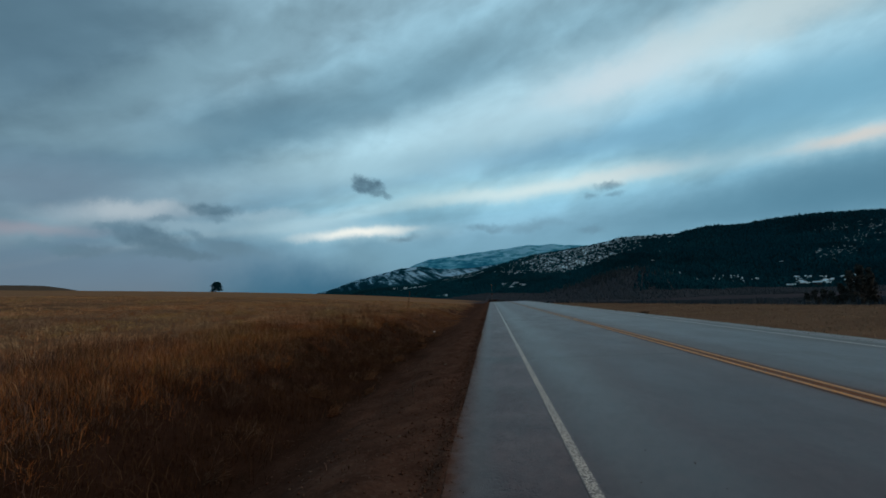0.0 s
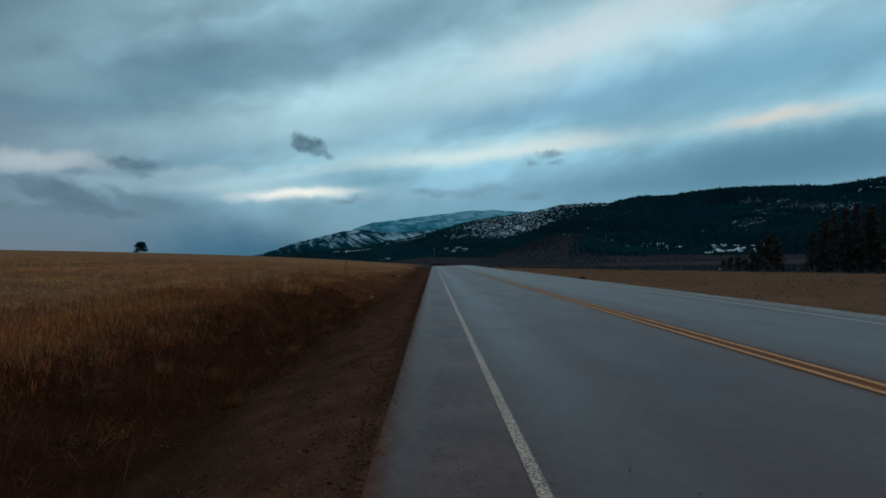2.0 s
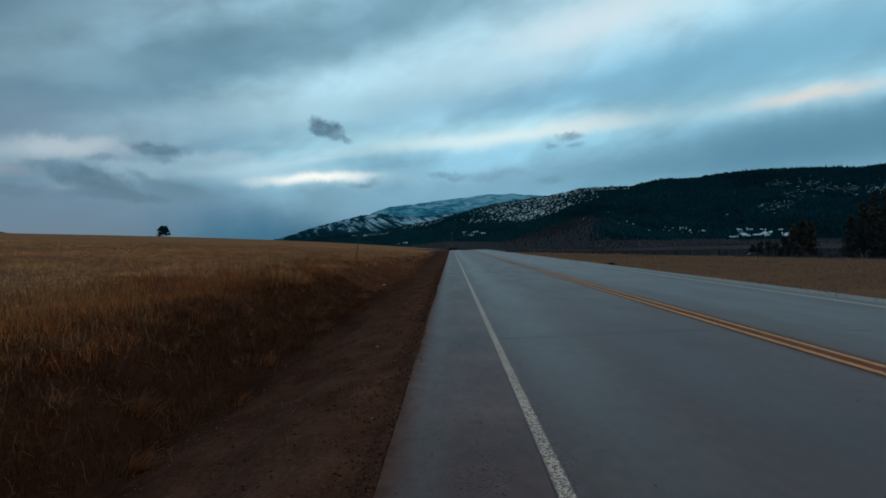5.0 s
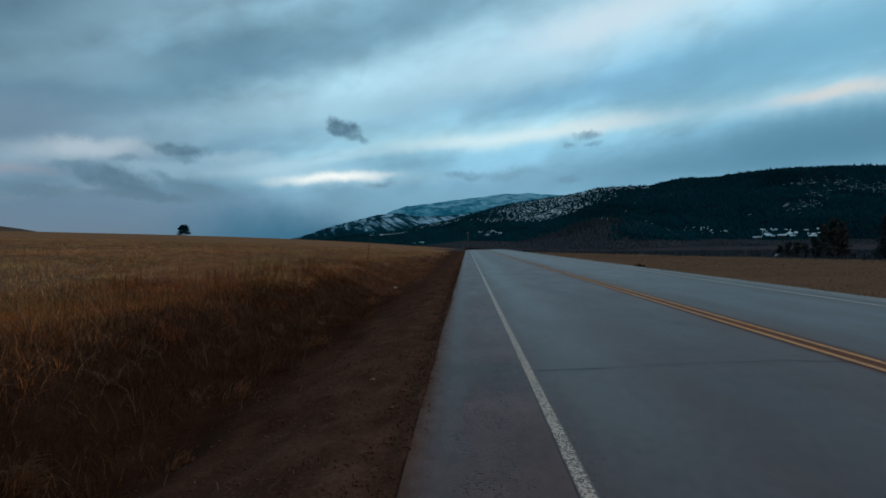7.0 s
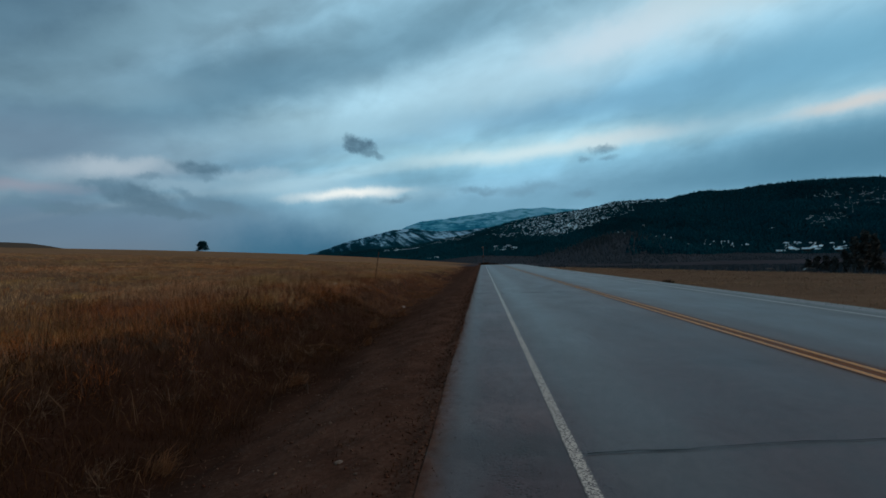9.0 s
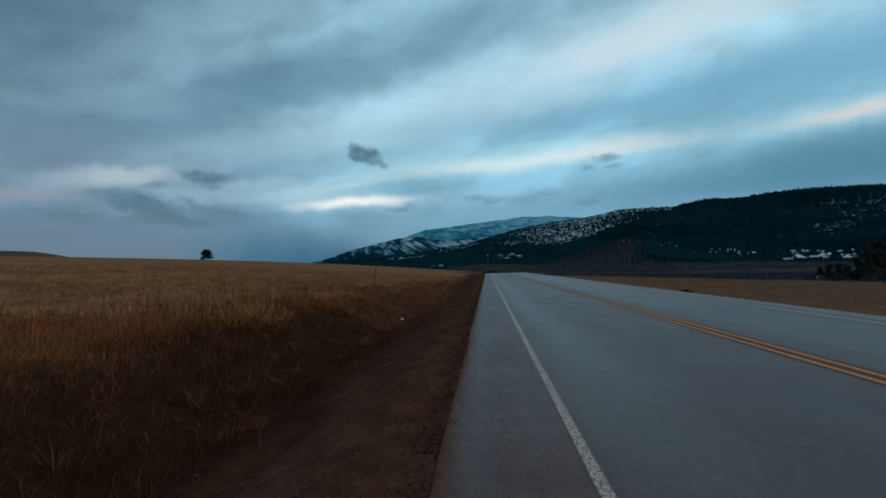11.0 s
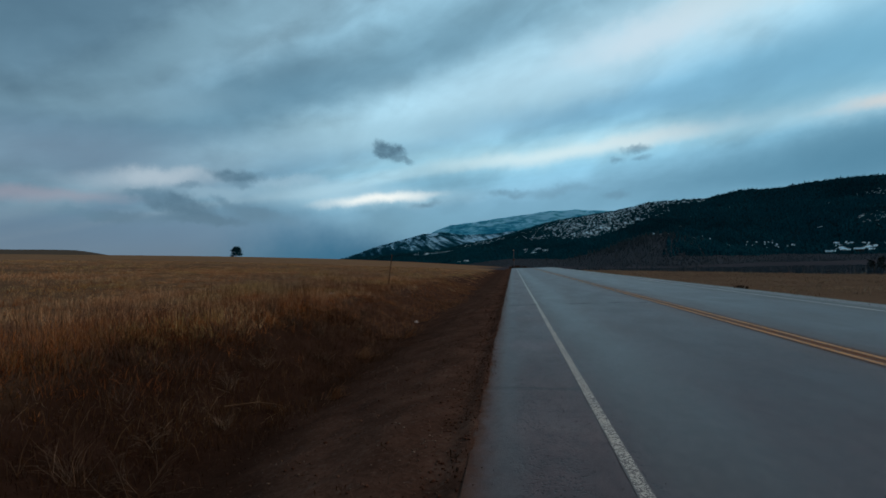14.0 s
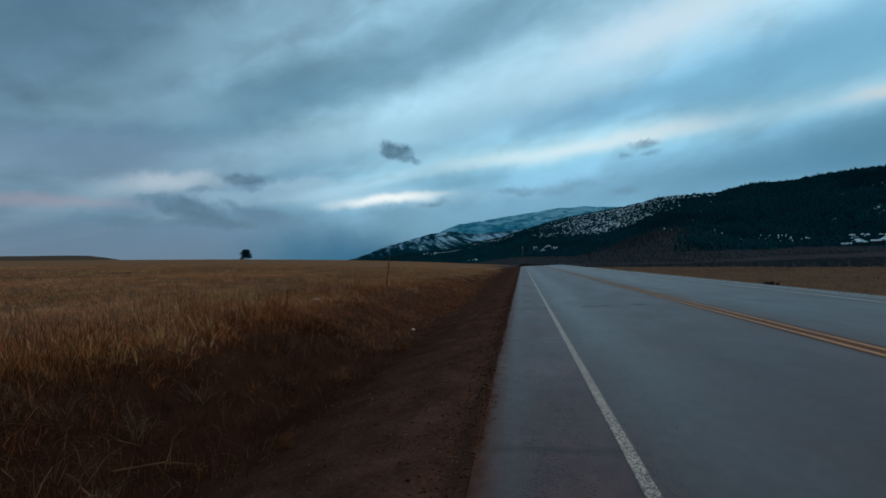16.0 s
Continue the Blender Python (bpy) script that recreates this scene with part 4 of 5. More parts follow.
def plant_valley(count):
    """Low brush over the valley floor beyond the right-hand field."""
    g = np.random.default_rng(35)
    a, r = np.radians(g.uniform(0.5, 58, count)), np.sqrt(g.uniform(45 ** 2, 270 ** 2, count))
    x, y = r * np.sin(a), r * np.cos(a) + MID_Y
    on = (x / 38.0 + y / 115.0 > 1.10 + 0.05 * rough(x * 0.2, y * 0.2)) & ((x > 11) | (y > 150))
    x, y = x[on], y[on]
    h = g.uniform(0.35, 1.1, len(x))
    v, t = twig_fans(x, y, ground_height(x, y), h, h * 0.5, 8, 36)
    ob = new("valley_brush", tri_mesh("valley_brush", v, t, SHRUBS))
    return tagged(ob, "low dark purple-brown brush beyond the field", "brush", kind="stuff")


plant_valley(16000)


def plant_bare_trees(count):
    """Leafless poplars along the top of the brown foothill."""
    g = np.random.default_rng(38)
    A = g.normal(14.5, 3.6, count)
    S = np.clip(1.0 - np.abs(g.normal(0, 0.16, count)), 0.3, 1.0)
    X, Y, Z = hill_point(A, S, *FOOT)
    h = g.uniform(3.0, 8.0, count)
    v, t = twig_fans(X, Y, Z, h, h * 0.16, 12, 39)
    ob = new("bare_trees", tri_mesh("bare_trees", v, t, BARE_TREES))
    return tagged(ob, "leafless grey-brown poplars on the brown foothill", "tree", kind="stuff")


plant_bare_trees(420)


# ------------------------------------------------------------------ grass
def blades(x, y, z, h, width, lx, ly, seed):
    """Tapered, bent blades as arrays: five points, three faces each; lx, ly: where the tip leans to."""
    r = np.random.default_rng(seed)
    n = len(x)
    a = r.uniform(0, 6.28, n)
    sx, sy = np.cos(a) * width / 2, np.sin(a) * width / 2
    reach = np.hypot(lx, ly)
    top = np.sqrt(np.maximum(h * h - reach * reach, (0.10 * h) ** 2))
    v = np.empty((n, 5, 3), np.float32)
    v[:, 0] = np.stack([x - sx, y - sy, z - 0.03], 1)
    v[:, 1] = np.stack([x + sx, y + sy, z - 0.03], 1)
    v[:, 2] = np.stack([x + lx * 0.34 - sx * 0.8, y + ly * 0.34 - sy * 0.8, z + top * 0.62], 1)
    v[:, 3] = np.stack([x + lx * 0.34 + sx * 0.8, y + ly * 0.34 + sy * 0.8, z + top * 0.62], 1)
    v[:, 4] = np.stack([x + lx, y + ly, z + top], 1)
    i = np.arange(n)[:, None] * 5
    t = np.concatenate([i + [0, 1, 3], i + [0, 3, 2], i + [2, 3, 4]])
    return v.reshape(-1, 3), t


def meadow(name, x0, x1, y0, y1, count, h0, h1, width, lean, material, label, seed, mask=None, tuft=12, spread=0.07):
    """Tufts of blades that splay outwards; count blades in all before thinning."""
    r = np.random.default_rng(seed)
    tufts = count // tuft
    cx, cy = r.uniform(x0, x1, tufts), r.uniform(y0, y1, tufts)
    clump = rough(cx * 0.55, cy * 0.55, 3) + 0.7 * rough(cx * 2.1 + 9, cy * 2.1, 2)
    keep = r.uniform(-1.0, 0.9, tufts) < clump + 0.25
    if mask is not None:
        keep &= mask(cx, cy, r.uniform(0, 1, tufts))
    cx, cy = cx[keep], cy[keep]
    size = r.uniform(0.55, 1.25, len(cx)) * (0.8 + 0.35 * rough(cx * 0.4, cy * 0.4, 2))
    cx, cy, size = (np.repeat(q, tuft) for q in (cx, cy, size))
    n = len(cx)
    a, d = r.uniform(0, 6.28, n), np.abs(r.normal(0, spread, n)) * (0.5 + size)
    x, y = cx + d * np.cos(a), cy + d * np.sin(a)
    h = r.uniform(h0, h1, n) * size
    out = np.clip(lean * r.uniform(0.15, 1.0, n) * (0.55 + d / spread * 0.35), 0, 0.90 if lean < 1.8 else 0.97)
    b = a + r.normal(0, 0.7, n)
    lx, ly = h * (out * np.cos(b) + 0.10), h * (out * np.sin(b) - 0.06)
    v, t = blades(x, y, ground_height(x, y), h, width * r.uniform(0.6, 1.3, n), lx, ly, seed + 50)
    return tagged(new(name, tri_mesh(name, v, t, material)), label, "grass", kind="stuff")


def bank_line(y):
    return 0.35 * rough(y * 0.5, 8.0, 3) + 0.2 * rough(y * 2.2, 1.0, 2)


def on_bank(x, y, u):
    return u < smooth(LEFT_EDGE - x + bank_line(y), 3.6, 5.0)


def on_slope(x, y, u):
    s = LEFT_EDGE - x + bank_line(y)
    return (u < smooth(s, 3.1, 4.6)) & (rough(x * 0.9, y * 0.6 + 11, 3) > -0.25)


def in_ditch(x, y, u):
    s = LEFT_EDGE - x + bank_line(y)
    return u < smooth(s, 1.7, 2.9) * (1 - 0.85 * smooth(s, 4.4, 5.6))


def on_dirt(x, y, u):
    s = LEFT_EDGE - x
    return u < 0.10 + 0.8 * (1 - smooth(s, 0.05, 0.30))


def on_crest(x, y, u):
    """The rounded shoulder of the bank, in broken drifts."""
    s = LEFT_EDGE - x + bank_line(y)
    return (u < smooth(s, 3.7, 4.5) * (1 - smooth(s, 5.6, 7.2))) & (rough(x * 0.8 + 5, y * 0.35 + 2, 3) > -0.18)


def in_stands(x, y, u):
    return on_slope(x, y, u) & (rough(x * 0.7 + 3, y * 0.45, 3) > -0.05)


BANK = "tall dry straw-coloured grass on the bank"
FIELD = "dry brown grass of the open field"
def patchy(x, y, u):
    """Open field: broad bare and matted patches between the tufts."""
    return u < 0.35 + 0.9 * smooth(rough(x * 0.16, y * 0.30, 3), -0.35, 0.35)


meadow("tall_grass", -9, -4.0, 0.5, 16, 120000, 0.10, 0.38, 0.0045, 2.0, GRASS, BANK, 11, on_bank)
meadow("tall_grass", -10, -4.0, 16, 34, 80000, 0.11, 0.40, 0.008, 1.9, FIELD_GRASS, BANK, 12, on_bank)
meadow("rust_grass", -7.2, -3.3, 0.5, 34, 130000, 0.09, 0.30, 0.0045, 2.1, RUST, "rust-red dry grass along the bank", 13, on_slope)
meadow("rust_grass", -8.2, -4.6, 0.5, 24, 130000, 0.07, 0.26, 0.0038, 1.9, RUST, "soft rust-orange grass along the bank's shoulder", 33, on_crest, 14, 0.11)
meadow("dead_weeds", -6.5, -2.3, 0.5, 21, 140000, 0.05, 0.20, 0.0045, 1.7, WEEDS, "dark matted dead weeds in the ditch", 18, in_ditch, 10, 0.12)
meadow("dead_weeds", -6.8, -2.5, 20, 44, 60000, 0.05, 0.20, 0.009, 1.6, RUSSET, "russet dead weeds along the bank", 27, in_ditch, 10, 0.12)
meadow("dead_stalks", -6.4, -2.5, 0.5, 30, 34000, 0.14, 0.50, 0.0042, 2.6, STALKS, "pale fallen stalks lying in the ditch", 19, in_ditch, 9, 0.14)
meadow("brittle_weeds", -8.2, -3.4, 0.5, 30, 110000, 0.14, 0.40, 0.0045, 2.2, BRITTLE, "grey-brown tangle of brittle dead weeds on the bank", 26, in_stands, 14, 0.13)
meadow("seed_stems", -8.5, -4.2, 0.5, 30, 6000, 0.40, 0.78, 0.0040, 0.45, STALKS, "pale upright seed stems standing in the grass", 20, on_bank, 5, 0.12)
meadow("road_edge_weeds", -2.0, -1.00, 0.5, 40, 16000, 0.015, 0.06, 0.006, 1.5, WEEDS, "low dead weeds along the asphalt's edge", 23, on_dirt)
meadow("straw_litter", -3.3, -1.1, 0.5, 30, 2600, 0.03, 0.11, 0.005, 2.4, BRITTLE, "bits of dry straw littering the dirt", 29,
       lambda x, y, u: u < 0.7, 2, 0.10)
meadow("field_grass", -24, -8.0, 0.5, 40, 190000, 0.06, 0.23, 0.008, 2.4, FIELD_GRASS, FIELD, 14, patchy, 12, 0.10)
meadow("field_grass", -24, -7.0, 0.5, 40, 14000, 0.08, 0.24, 0.008, 1.5, RUST, FIELD, 24, patchy, 12, 0.12)
meadow("flattened_grass", -26, -7.0, 0.5, 44, 110000, 0.16, 0.42, 0.009, 2.8, FIELD_GRASS, "pale grass pressed flat in the field", 28,
       lambda x, y, u: (rough(x * 0.35, y * 0.22 + 4, 3) > 0.10) & (u < 0.8), 14, 0.16)
meadow("field_grass", -70, -20, 4, 80, 150000, 0.06, 0.24, 0.022, 1.6, FIELD_GRASS, FIELD, 15, patchy, 12, 0.22)
meadow("field_grass", -22, -4.0, 34, 95, 80000, 0.06, 0.24, 0.020, 1.6, FIELD_GRASS, FIELD, 16, patchy, 12, 0.2)
meadow("field_grass", 8.9, 42, 4, 90, 190000, 0.06, 0.22, 0.012, 1.5, VERGE_GRASS, "short dry grass beyond the far shoulder", 17,
       lambda x, y, u: u < smooth(x, 9.2, 10.6), 12, 0.2)
# the same verge behind the start of the walk
meadow("tall_grass", -9, -4.0, -10, 0.5, 60000, 0.11, 0.40, 0.006, 1.5, GRASS, BANK, 36, on_bank)
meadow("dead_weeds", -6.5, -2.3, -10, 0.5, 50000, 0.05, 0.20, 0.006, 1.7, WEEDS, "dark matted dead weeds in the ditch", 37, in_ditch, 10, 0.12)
meadow("field_grass", -24, -8.0, -10, 0.5, 45000, 0.06, 0.24, 0.009, 1.8, FIELD_GRASS, FIELD, 38, patchy, 12, 0.10)


# ------------------------------------------------------------------ single things
def foliage(points, size, turn_seed, material, name):
    """Small leaf slivers about many points, as one mesh."""
    g = np.random.default_rng(turn_seed)
    n = len(points)
    a, b, c = (g.normal(0, 1, (n, 3)) for _ in range(3))
    tri = np.stack([points + a * size * 0.5, points + b * size * 0.5, points + c * size * 0.5], 1)
    return tri_mesh(name, tri.reshape(-1, 3), np.arange(3 * n).reshape(-1, 3), material)


def lone_tree(x, y, high, wide_m):
    """A broad, rounded pine standing by itself."""
    g = np.random.default_rng(41)
    tree = thing("lone_tree", pose(x, y, float(ground_height(x, y)) - 0.1), "dark rounded pine standing alone on the field's crest", "tree")
    bm = bmesh.new()
    tube(bm, (0, 0, 0), (0.1, 0, high * 0.45), 0.38, 0.26, 9)
    tube(bm, (0.1, 0, high * 0.45), (-0.1, 0.1, high * 0.85), 0.26, 0.07, 8)
    part("trunk", bm, BARK, tree)
    cores = []
    for k in range(34):
        t = g.uniform(0.04, 0.94)
        outline = math.sqrt(max(0.02, 1 - ((t - 0.26) / 0.74) ** 2))
        reach = wide_m / 2 * outline * g.uniform(0.1, 0.85)
        a = g.uniform(0, 6.28)
        cores.append((reach * math.cos(a), reach * math.sin(a), high * t))
    for k in range(0, 30, 3):
        bm = bmesh.new()
        c = Vector(cores[k])
        tube(bm, (0, 0, c.z * 0.75), c, 0.10, 0.03, 6)
        part("limb", bm, BARK, tree)
    pts = np.concatenate([np.array(c) + g.normal(0, 1, (300, 3)) * (wide_m * 0.070, wide_m * 0.070, high * 0.055) for c in cores])
    crown = new("crown", foliage(pts, 0.42, 42, NEEDLES, "crown"))
    crown.parent = tree
    return tree


lone_tree(-225.5, 362.5, 8.0, 9.4)


def conifer(x, y, high, wide_m, seed, label):
    """A spruce with whorls of drooping branches."""
    g = np.random.default_rng(seed)
    tree = thing("conifer", pose(x, y, float(ground_height(x, y)) - 0.2), label, "tree", "conifers beside the far field")
    bm = bmesh.new()
    tube(bm, (0, 0, 0), (0, 0, high * 0.96), high * 0.018, 0.02, 8)
    part("trunk", bm, BARK, tree)
    pts = []
    for k in range(int(high * 9)):
        t = g.uniform(0.03, 1.0) ** 1.15
        reach = wide_m / 2 * (1 - t) ** 0.85 * g.uniform(0.65, 1.1) + 0.15
        a = g.uniform(0, 6.28)
        s = g.uniform(0.1, 1.0, 16)
        pts.append(np.stack([reach * s * math.cos(a), reach * s * math.sin(a), high * t - 0.28 * reach * s], 1) + g.normal(0, 0.13, (16, 3)))
    crown = new("crown", foliage(np.concatenate(pts), 0.55, seed + 1, DARK_NEEDLES, "crown"))
    crown.parent = tree
    return tree


def by_bearing(deg, r):
    return r * math.sin(radians(deg)) - 0.6, r * math.cos(radians(deg)) + MID_Y


for i, (deg, r, high, wide_m) in enumerate((
        (33.2, 152, 3.6, 3.4), (33.9, 150, 4.2, 4.2), (34.6, 154, 4.4, 4.4), (35.2, 150, 4.0, 4.2), (35.9, 151, 5.6, 4.6),
        (36.6, 150, 9.2, 5.0), (37.3, 152, 10.4, 5.6), (38.0, 155, 9.6, 5.2),
        (41.0, 146, 10.5, 5.6), (41.8, 150, 13.4, 6.4), (42.6, 146, 15.4, 7.0), (43.4, 152, 16.4, 7.4), (44.3, 147, 16.8, 7.4), (45.3, 150, 16.2, 7.2),
        (46.3, 146, 17.0, 7.4), (47.4, 152, 17.4, 7.6), (48.6, 148, 16.4, 7.2), (49.8, 150, 17.0, 7.4), (42.1, 170, 13.6, 7.0), (44.8, 172, 16.5, 7.4), (46.8, 172, 17.0, 7.4))):
    conifer(*by_bearing(deg, r), high, wide_m, 60 + 2 * i, "tall dark conifer standing beyond the far field")


PALE_WALL = surface("pale_siding", plain((0.50, 0.50, 0.48), 0.8, 0.0, 0.15, 2.0))
DARK_WALL = surface("dark_siding", plain((0.06, 0.045, 0.04), 0.8, 0.0, 0.2, 2.0))
DARK_GLASS = surface("dark_glass", plain((0.02, 0.025, 0.03), 0.15, 0.0, 0.1))


def house(deg, high_deg, width, depth, wall_h, turn, walls, label):
    s = float(spot_on(DARK, deg, high_deg)[0])
    x, y, z = (float(v) for v in hill_point(np.array(deg), np.array(s), *DARK))
    home = thing("house", pose(x, y, z - 0.6, 0, 0, turn), label, "house", "houses at the foot of the hill")
    bm = bmesh.new()
    box(bm, (width, depth, wall_h + 0.6), (0, 0, (wall_h + 0.6) / 2))
    for sx in (-1, 1):
        tri = [bm.verts.new((sx * width / 2, -depth / 2, wall_h + 0.6)), bm.verts.new((sx * width / 2, depth / 2, wall_h + 0.6)), bm.verts.new((sx * width / 2, 0, wall_h + 0.6 + depth * 0.30))]
        bm.faces.new(tri)
    part("wall", bm, walls, home)
    for sy in (-1, 1):
        bm = bmesh.new()
        slope = math.atan2(depth * 0.30, depth / 2)
        run = math.hypot(depth * 0.30, depth / 2) + 0.5
        m = Matrix.Rotation(-sy * slope, 4, "X")
        box(bm, (width + 0.9, run, 0.22), (0, sy * (depth / 4 + 0.15), wall_h + 0.72 + depth * 0.15 - 0.10), m)
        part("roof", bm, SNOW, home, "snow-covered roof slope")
    for k in range(max(2, int(width // 4))):
        bm = bmesh.new()
        box(bm, (1.4, 0.12, 1.3), (-width / 2 + (k + 0.5) * width / max(2, int(width // 4)), -depth / 2 - 0.03, wall_h * 0.62 + 0.5))
        part("window", bm, DARK_GLASS, home)
    bm = bmesh.new()
    box(bm, (0.7, 0.7, 1.8), (width * 0.25, depth * 0.12, wall_h + depth * 0.3 + 0.8))
    part("chimney", bm, DARK_WALL, home)
    return home


house(30.9, 0.05, 10, 6, 2.6, -28, DARK_WALL, "low dark house with a long snow-covered roof")
house(32.9, 0.12, 9, 6, 3.4, -36, DARK_WALL, "dark house with a snowy roof among trees")
house(35.3, 0.10, 8, 6, 2.6, -30, DARK_WALL, "dark cabin with a snow-covered roof")
house(24.2, 0.55, 8, 6, 3.0, -15, PALE_WALL, "small pale cabin at the foot of the wooded hill")
house(-5.6, 0.12, 9, 6, 3.0, 8, PALE_WALL, "white farmhouse at the foot of the wooded hill")
house(-6.5, 0.10, 5, 4, 2.4, -10, PALE_WALL, "small white outbuilding beside the farmhouse")

STEEL = surface("galvanised_steel", plain((0.26, 0.18, 0.17), 0.7, 0.2, 0.2, 4.0))
LENS = surface("amber_lens", plain((0.75, 0.62, 0.38), 0.25, 0.0, 0.1))


def beacon(x, y):
    base = float(ground_height(x, y))
    mast = thing("beacon_mast", pose(x, y, base), "thin steel mast with a warning beacon beyond the road's crest", "mast")
    top = 5.6 - base
    bm = bmesh.new()
    tube(bm, (0, 0, -0.1), (0, 0, top - 0.35), 0.055, 0.04, 10)
    part("pole", bm, STEEL, mast)
    bm = bmesh.new()
    box(bm, (0.42, 0.30, 0.45), (0, 0, top - 0.15), bevel=0.04)
    head = part("lamp_housing", bm, DARK_WALL, mast)
    bm = bmesh.new()
    tube(bm, (0, -0.15, top - 0.15), (0, -0.21, top - 0.15), 0.15, 0.12, 14)
    part("lens", bm, LENS, head, "pale amber signal lens")
    bm = bmesh.new()
    box(bm, (0.6, 0.05, 0.45), (0, -0.08, 2.2 - base), bevel=0.01)
    part("plate", bm, POST_METAL, mast)
    return mast


beacon(-0.3, 165)


def fence_post(x, y, high, lean):
    ob = thing("fence_post", pose(x, y, float(ground_height(x, y)) - 0.15, lean[0], lean[1], 20), "thin rusty steel post leaning in the grass", "post")
    bm = bmesh.new()
    box(bm, (0.035, 0.006, high), (0, 0, high / 2))
    box(bm, (0.006, 0.030, high), (0, 0.018, high / 2))
    part("stake", bm, POST_METAL, ob)
    for k in range(8):
        bm = bmesh.new()
        box(bm, (0.02, 0.012, 0.008), (0, 0.036, 0.35 + k * (high - 0.4) / 8))
        part("stud", bm, POST_METAL, ob)
    return ob


fence_post(-5.96, 29.3, 1.55, (1, 8))


def stone(x, y, size, material, seed, label, name="stone", group="stones in the ditch"):
    g = random.Random(seed)
    bm = bmesh.new()
    bmesh.ops.create_icosphere(bm, subdivisions=2, radius=1.0)
    for v in bm.verts:
        k = 1 + 0.28 * noise.noise(v.co * 1.4 + Vector((seed, 0, 0)))
        v.co = Vector((v.co.x * size * k * g.uniform(0.98, 1.02), v.co.y * size * 0.72 * k, v.co.z * size * 0.45 * k))
    bmesh.ops.rotate(bm, verts=bm.verts, matrix=Matrix.Rotation(g.uniform(0, 6.28), 3, "Z"))
    me = bpy.data.meshes.new(name)
    bm.to_mesh(me)
    bm.free()
    me.materials.append(material)
    ob = new(name, me)
    ob.location = (x, y, float(ground_height(x, y)) + size * 0.22)
    return tagged(ob, label, "stone", group)


PALE_LABEL, DULL_LABEL = "pale stone lying on the bare dirt", "brown stone half sunk in the dirt"
stone(-1.60, 9.62, 0.030, DUSTY_STONE, 1, "dusty grey stone lying on the bare dirt")
stone(-3.57, 23.73, 0.085, PALE_STONE, 2, PALE_LABEL)
stone(-6.05, 23.3, 0.10, PALE_STONE, 3, "pale stone lying in the dry grass", group="stones in the grass")
g_stone = random.Random(5)
for k in range(34):
    sy = g_stone.uniform(2.0, 26.0)
    stone(g_stone.uniform(-2.9, -1.10), sy, g_stone.uniform(0.008, 0.022), BROWN_STONE, 100 + k, DULL_LABEL)


def gravel(count, x0, x1, y0, y1, s0, s1, material, label, seed):
    """Loose chips as small squashed solids, one mesh."""
    g = np.random.default_rng(seed)
    x, y = g.uniform(x0, x1, count), g.uniform(y0, y1, count)
    s = g.uniform(s0, s1, count)
    z = np.where((x > LEFT_EDGE + 0.06) & (x < RIGHT_EDGE - 0.08), 0.0, ground_height(x, y)) + s * 0.25
    dirs = np.array([(1, 0, 0), (-0.3, 0.9, 0), (-0.5, -0.8, 0), (0, 0, 0.6), (0.1, 0.1, -0.5)])
    v = np.empty((count, 5, 3))
    a = g.uniform(0, 6.28, count)
    for k, d in enumerate(dirs):
        q = g.uniform(0.7, 1.2, count)
        v[:, k] = np.stack([x + s * q * (d[0] * np.cos(a) - d[1] * np.sin(a)), y + s * q * (d[0] * np.sin(a) + d[1] * np.cos(a)), z + s * q * d[2]], 1)
    i = np.arange(count)[:, None] * 5
    t = np.concatenate([i + f for f in ([0, 1, 3], [1, 2, 3], [2, 0, 3], [1, 0, 4], [2, 1, 4], [0, 2, 4])])
    return tagged(new("gravel", tri_mesh("gravel", v.reshape(-1, 3), t, material)), label, "gravel", kind="stuff")


GRIT = surface("dark_grit", strand([(0.1, (0.015, 0.012, 0.011)), (0.7, (0.06, 0.048, 0.042)), (1.0, (0.20, 0.17, 0.15))]))
SOIL_CHIPS = surface("soil_chips", strand([(0.1, (0.05, 0.030, 0.021)), (0.7, (0.11, 0.070, 0.050)), (1.0, (0.24, 0.18, 0.145))]))
gravel(1800, -1.40, -0.90, 1.0, 30, 0.004, 0.012, SOIL_CHIPS, "crumbs of soil along the asphalt edge", 74)
gravel(4200, -3.3, -0.95, 1.0, 28, 0.004, 0.016, SOIL_CHIPS, "small chips of gravel in the dirt", 71)
gravel(1500, -0.90, 0.20, 1.0, 26, 0.002, 0.006, GRIT, "loose dark grit on the worn shoulder", 72)
gravel(3000, 7.8, 8.9, 4, 60, 0.005, 0.015, SOIL_CHIPS, "pale gravel along the far shoulder", 73)


def dead_bush(x, y, high, seed, label):
    ob_v, ob_t = twig_fans(np.full(1, x), np.full(1, y), ground_height(np.full(1, x), np.full(1, y)), np.full(1, high), np.full(1, high * 1.8), 60, seed)
    return tagged(new("dead_bush", tri_mesh("dead_bush", ob_v, ob_t, WEEDS)), label, "bush")


dead_bush(9.85, 33.7, 0.20, 81, "low rust-brown dead bush beside the far shoulder")

# brush added to give the dark shaded strip at the end of the road
edge_rng = np.random.default_rng(91)
ex, ey = edge_rng.uniform(-1.5, 12, 260), edge_rng.uniform(150, 175, 260)
ev, et = twig_fans(ex, ey, ground_height(ex, ey), edge_rng.uniform(0.8, 1.6, 260), np.full(260, 0.9), 10, 92)
tagged(new("crest_brush", tri_mesh("crest_brush", ev, et, WEEDS)), "low dark brush in place of a shaded strip beyond the crest", "brush", kind="stuff")


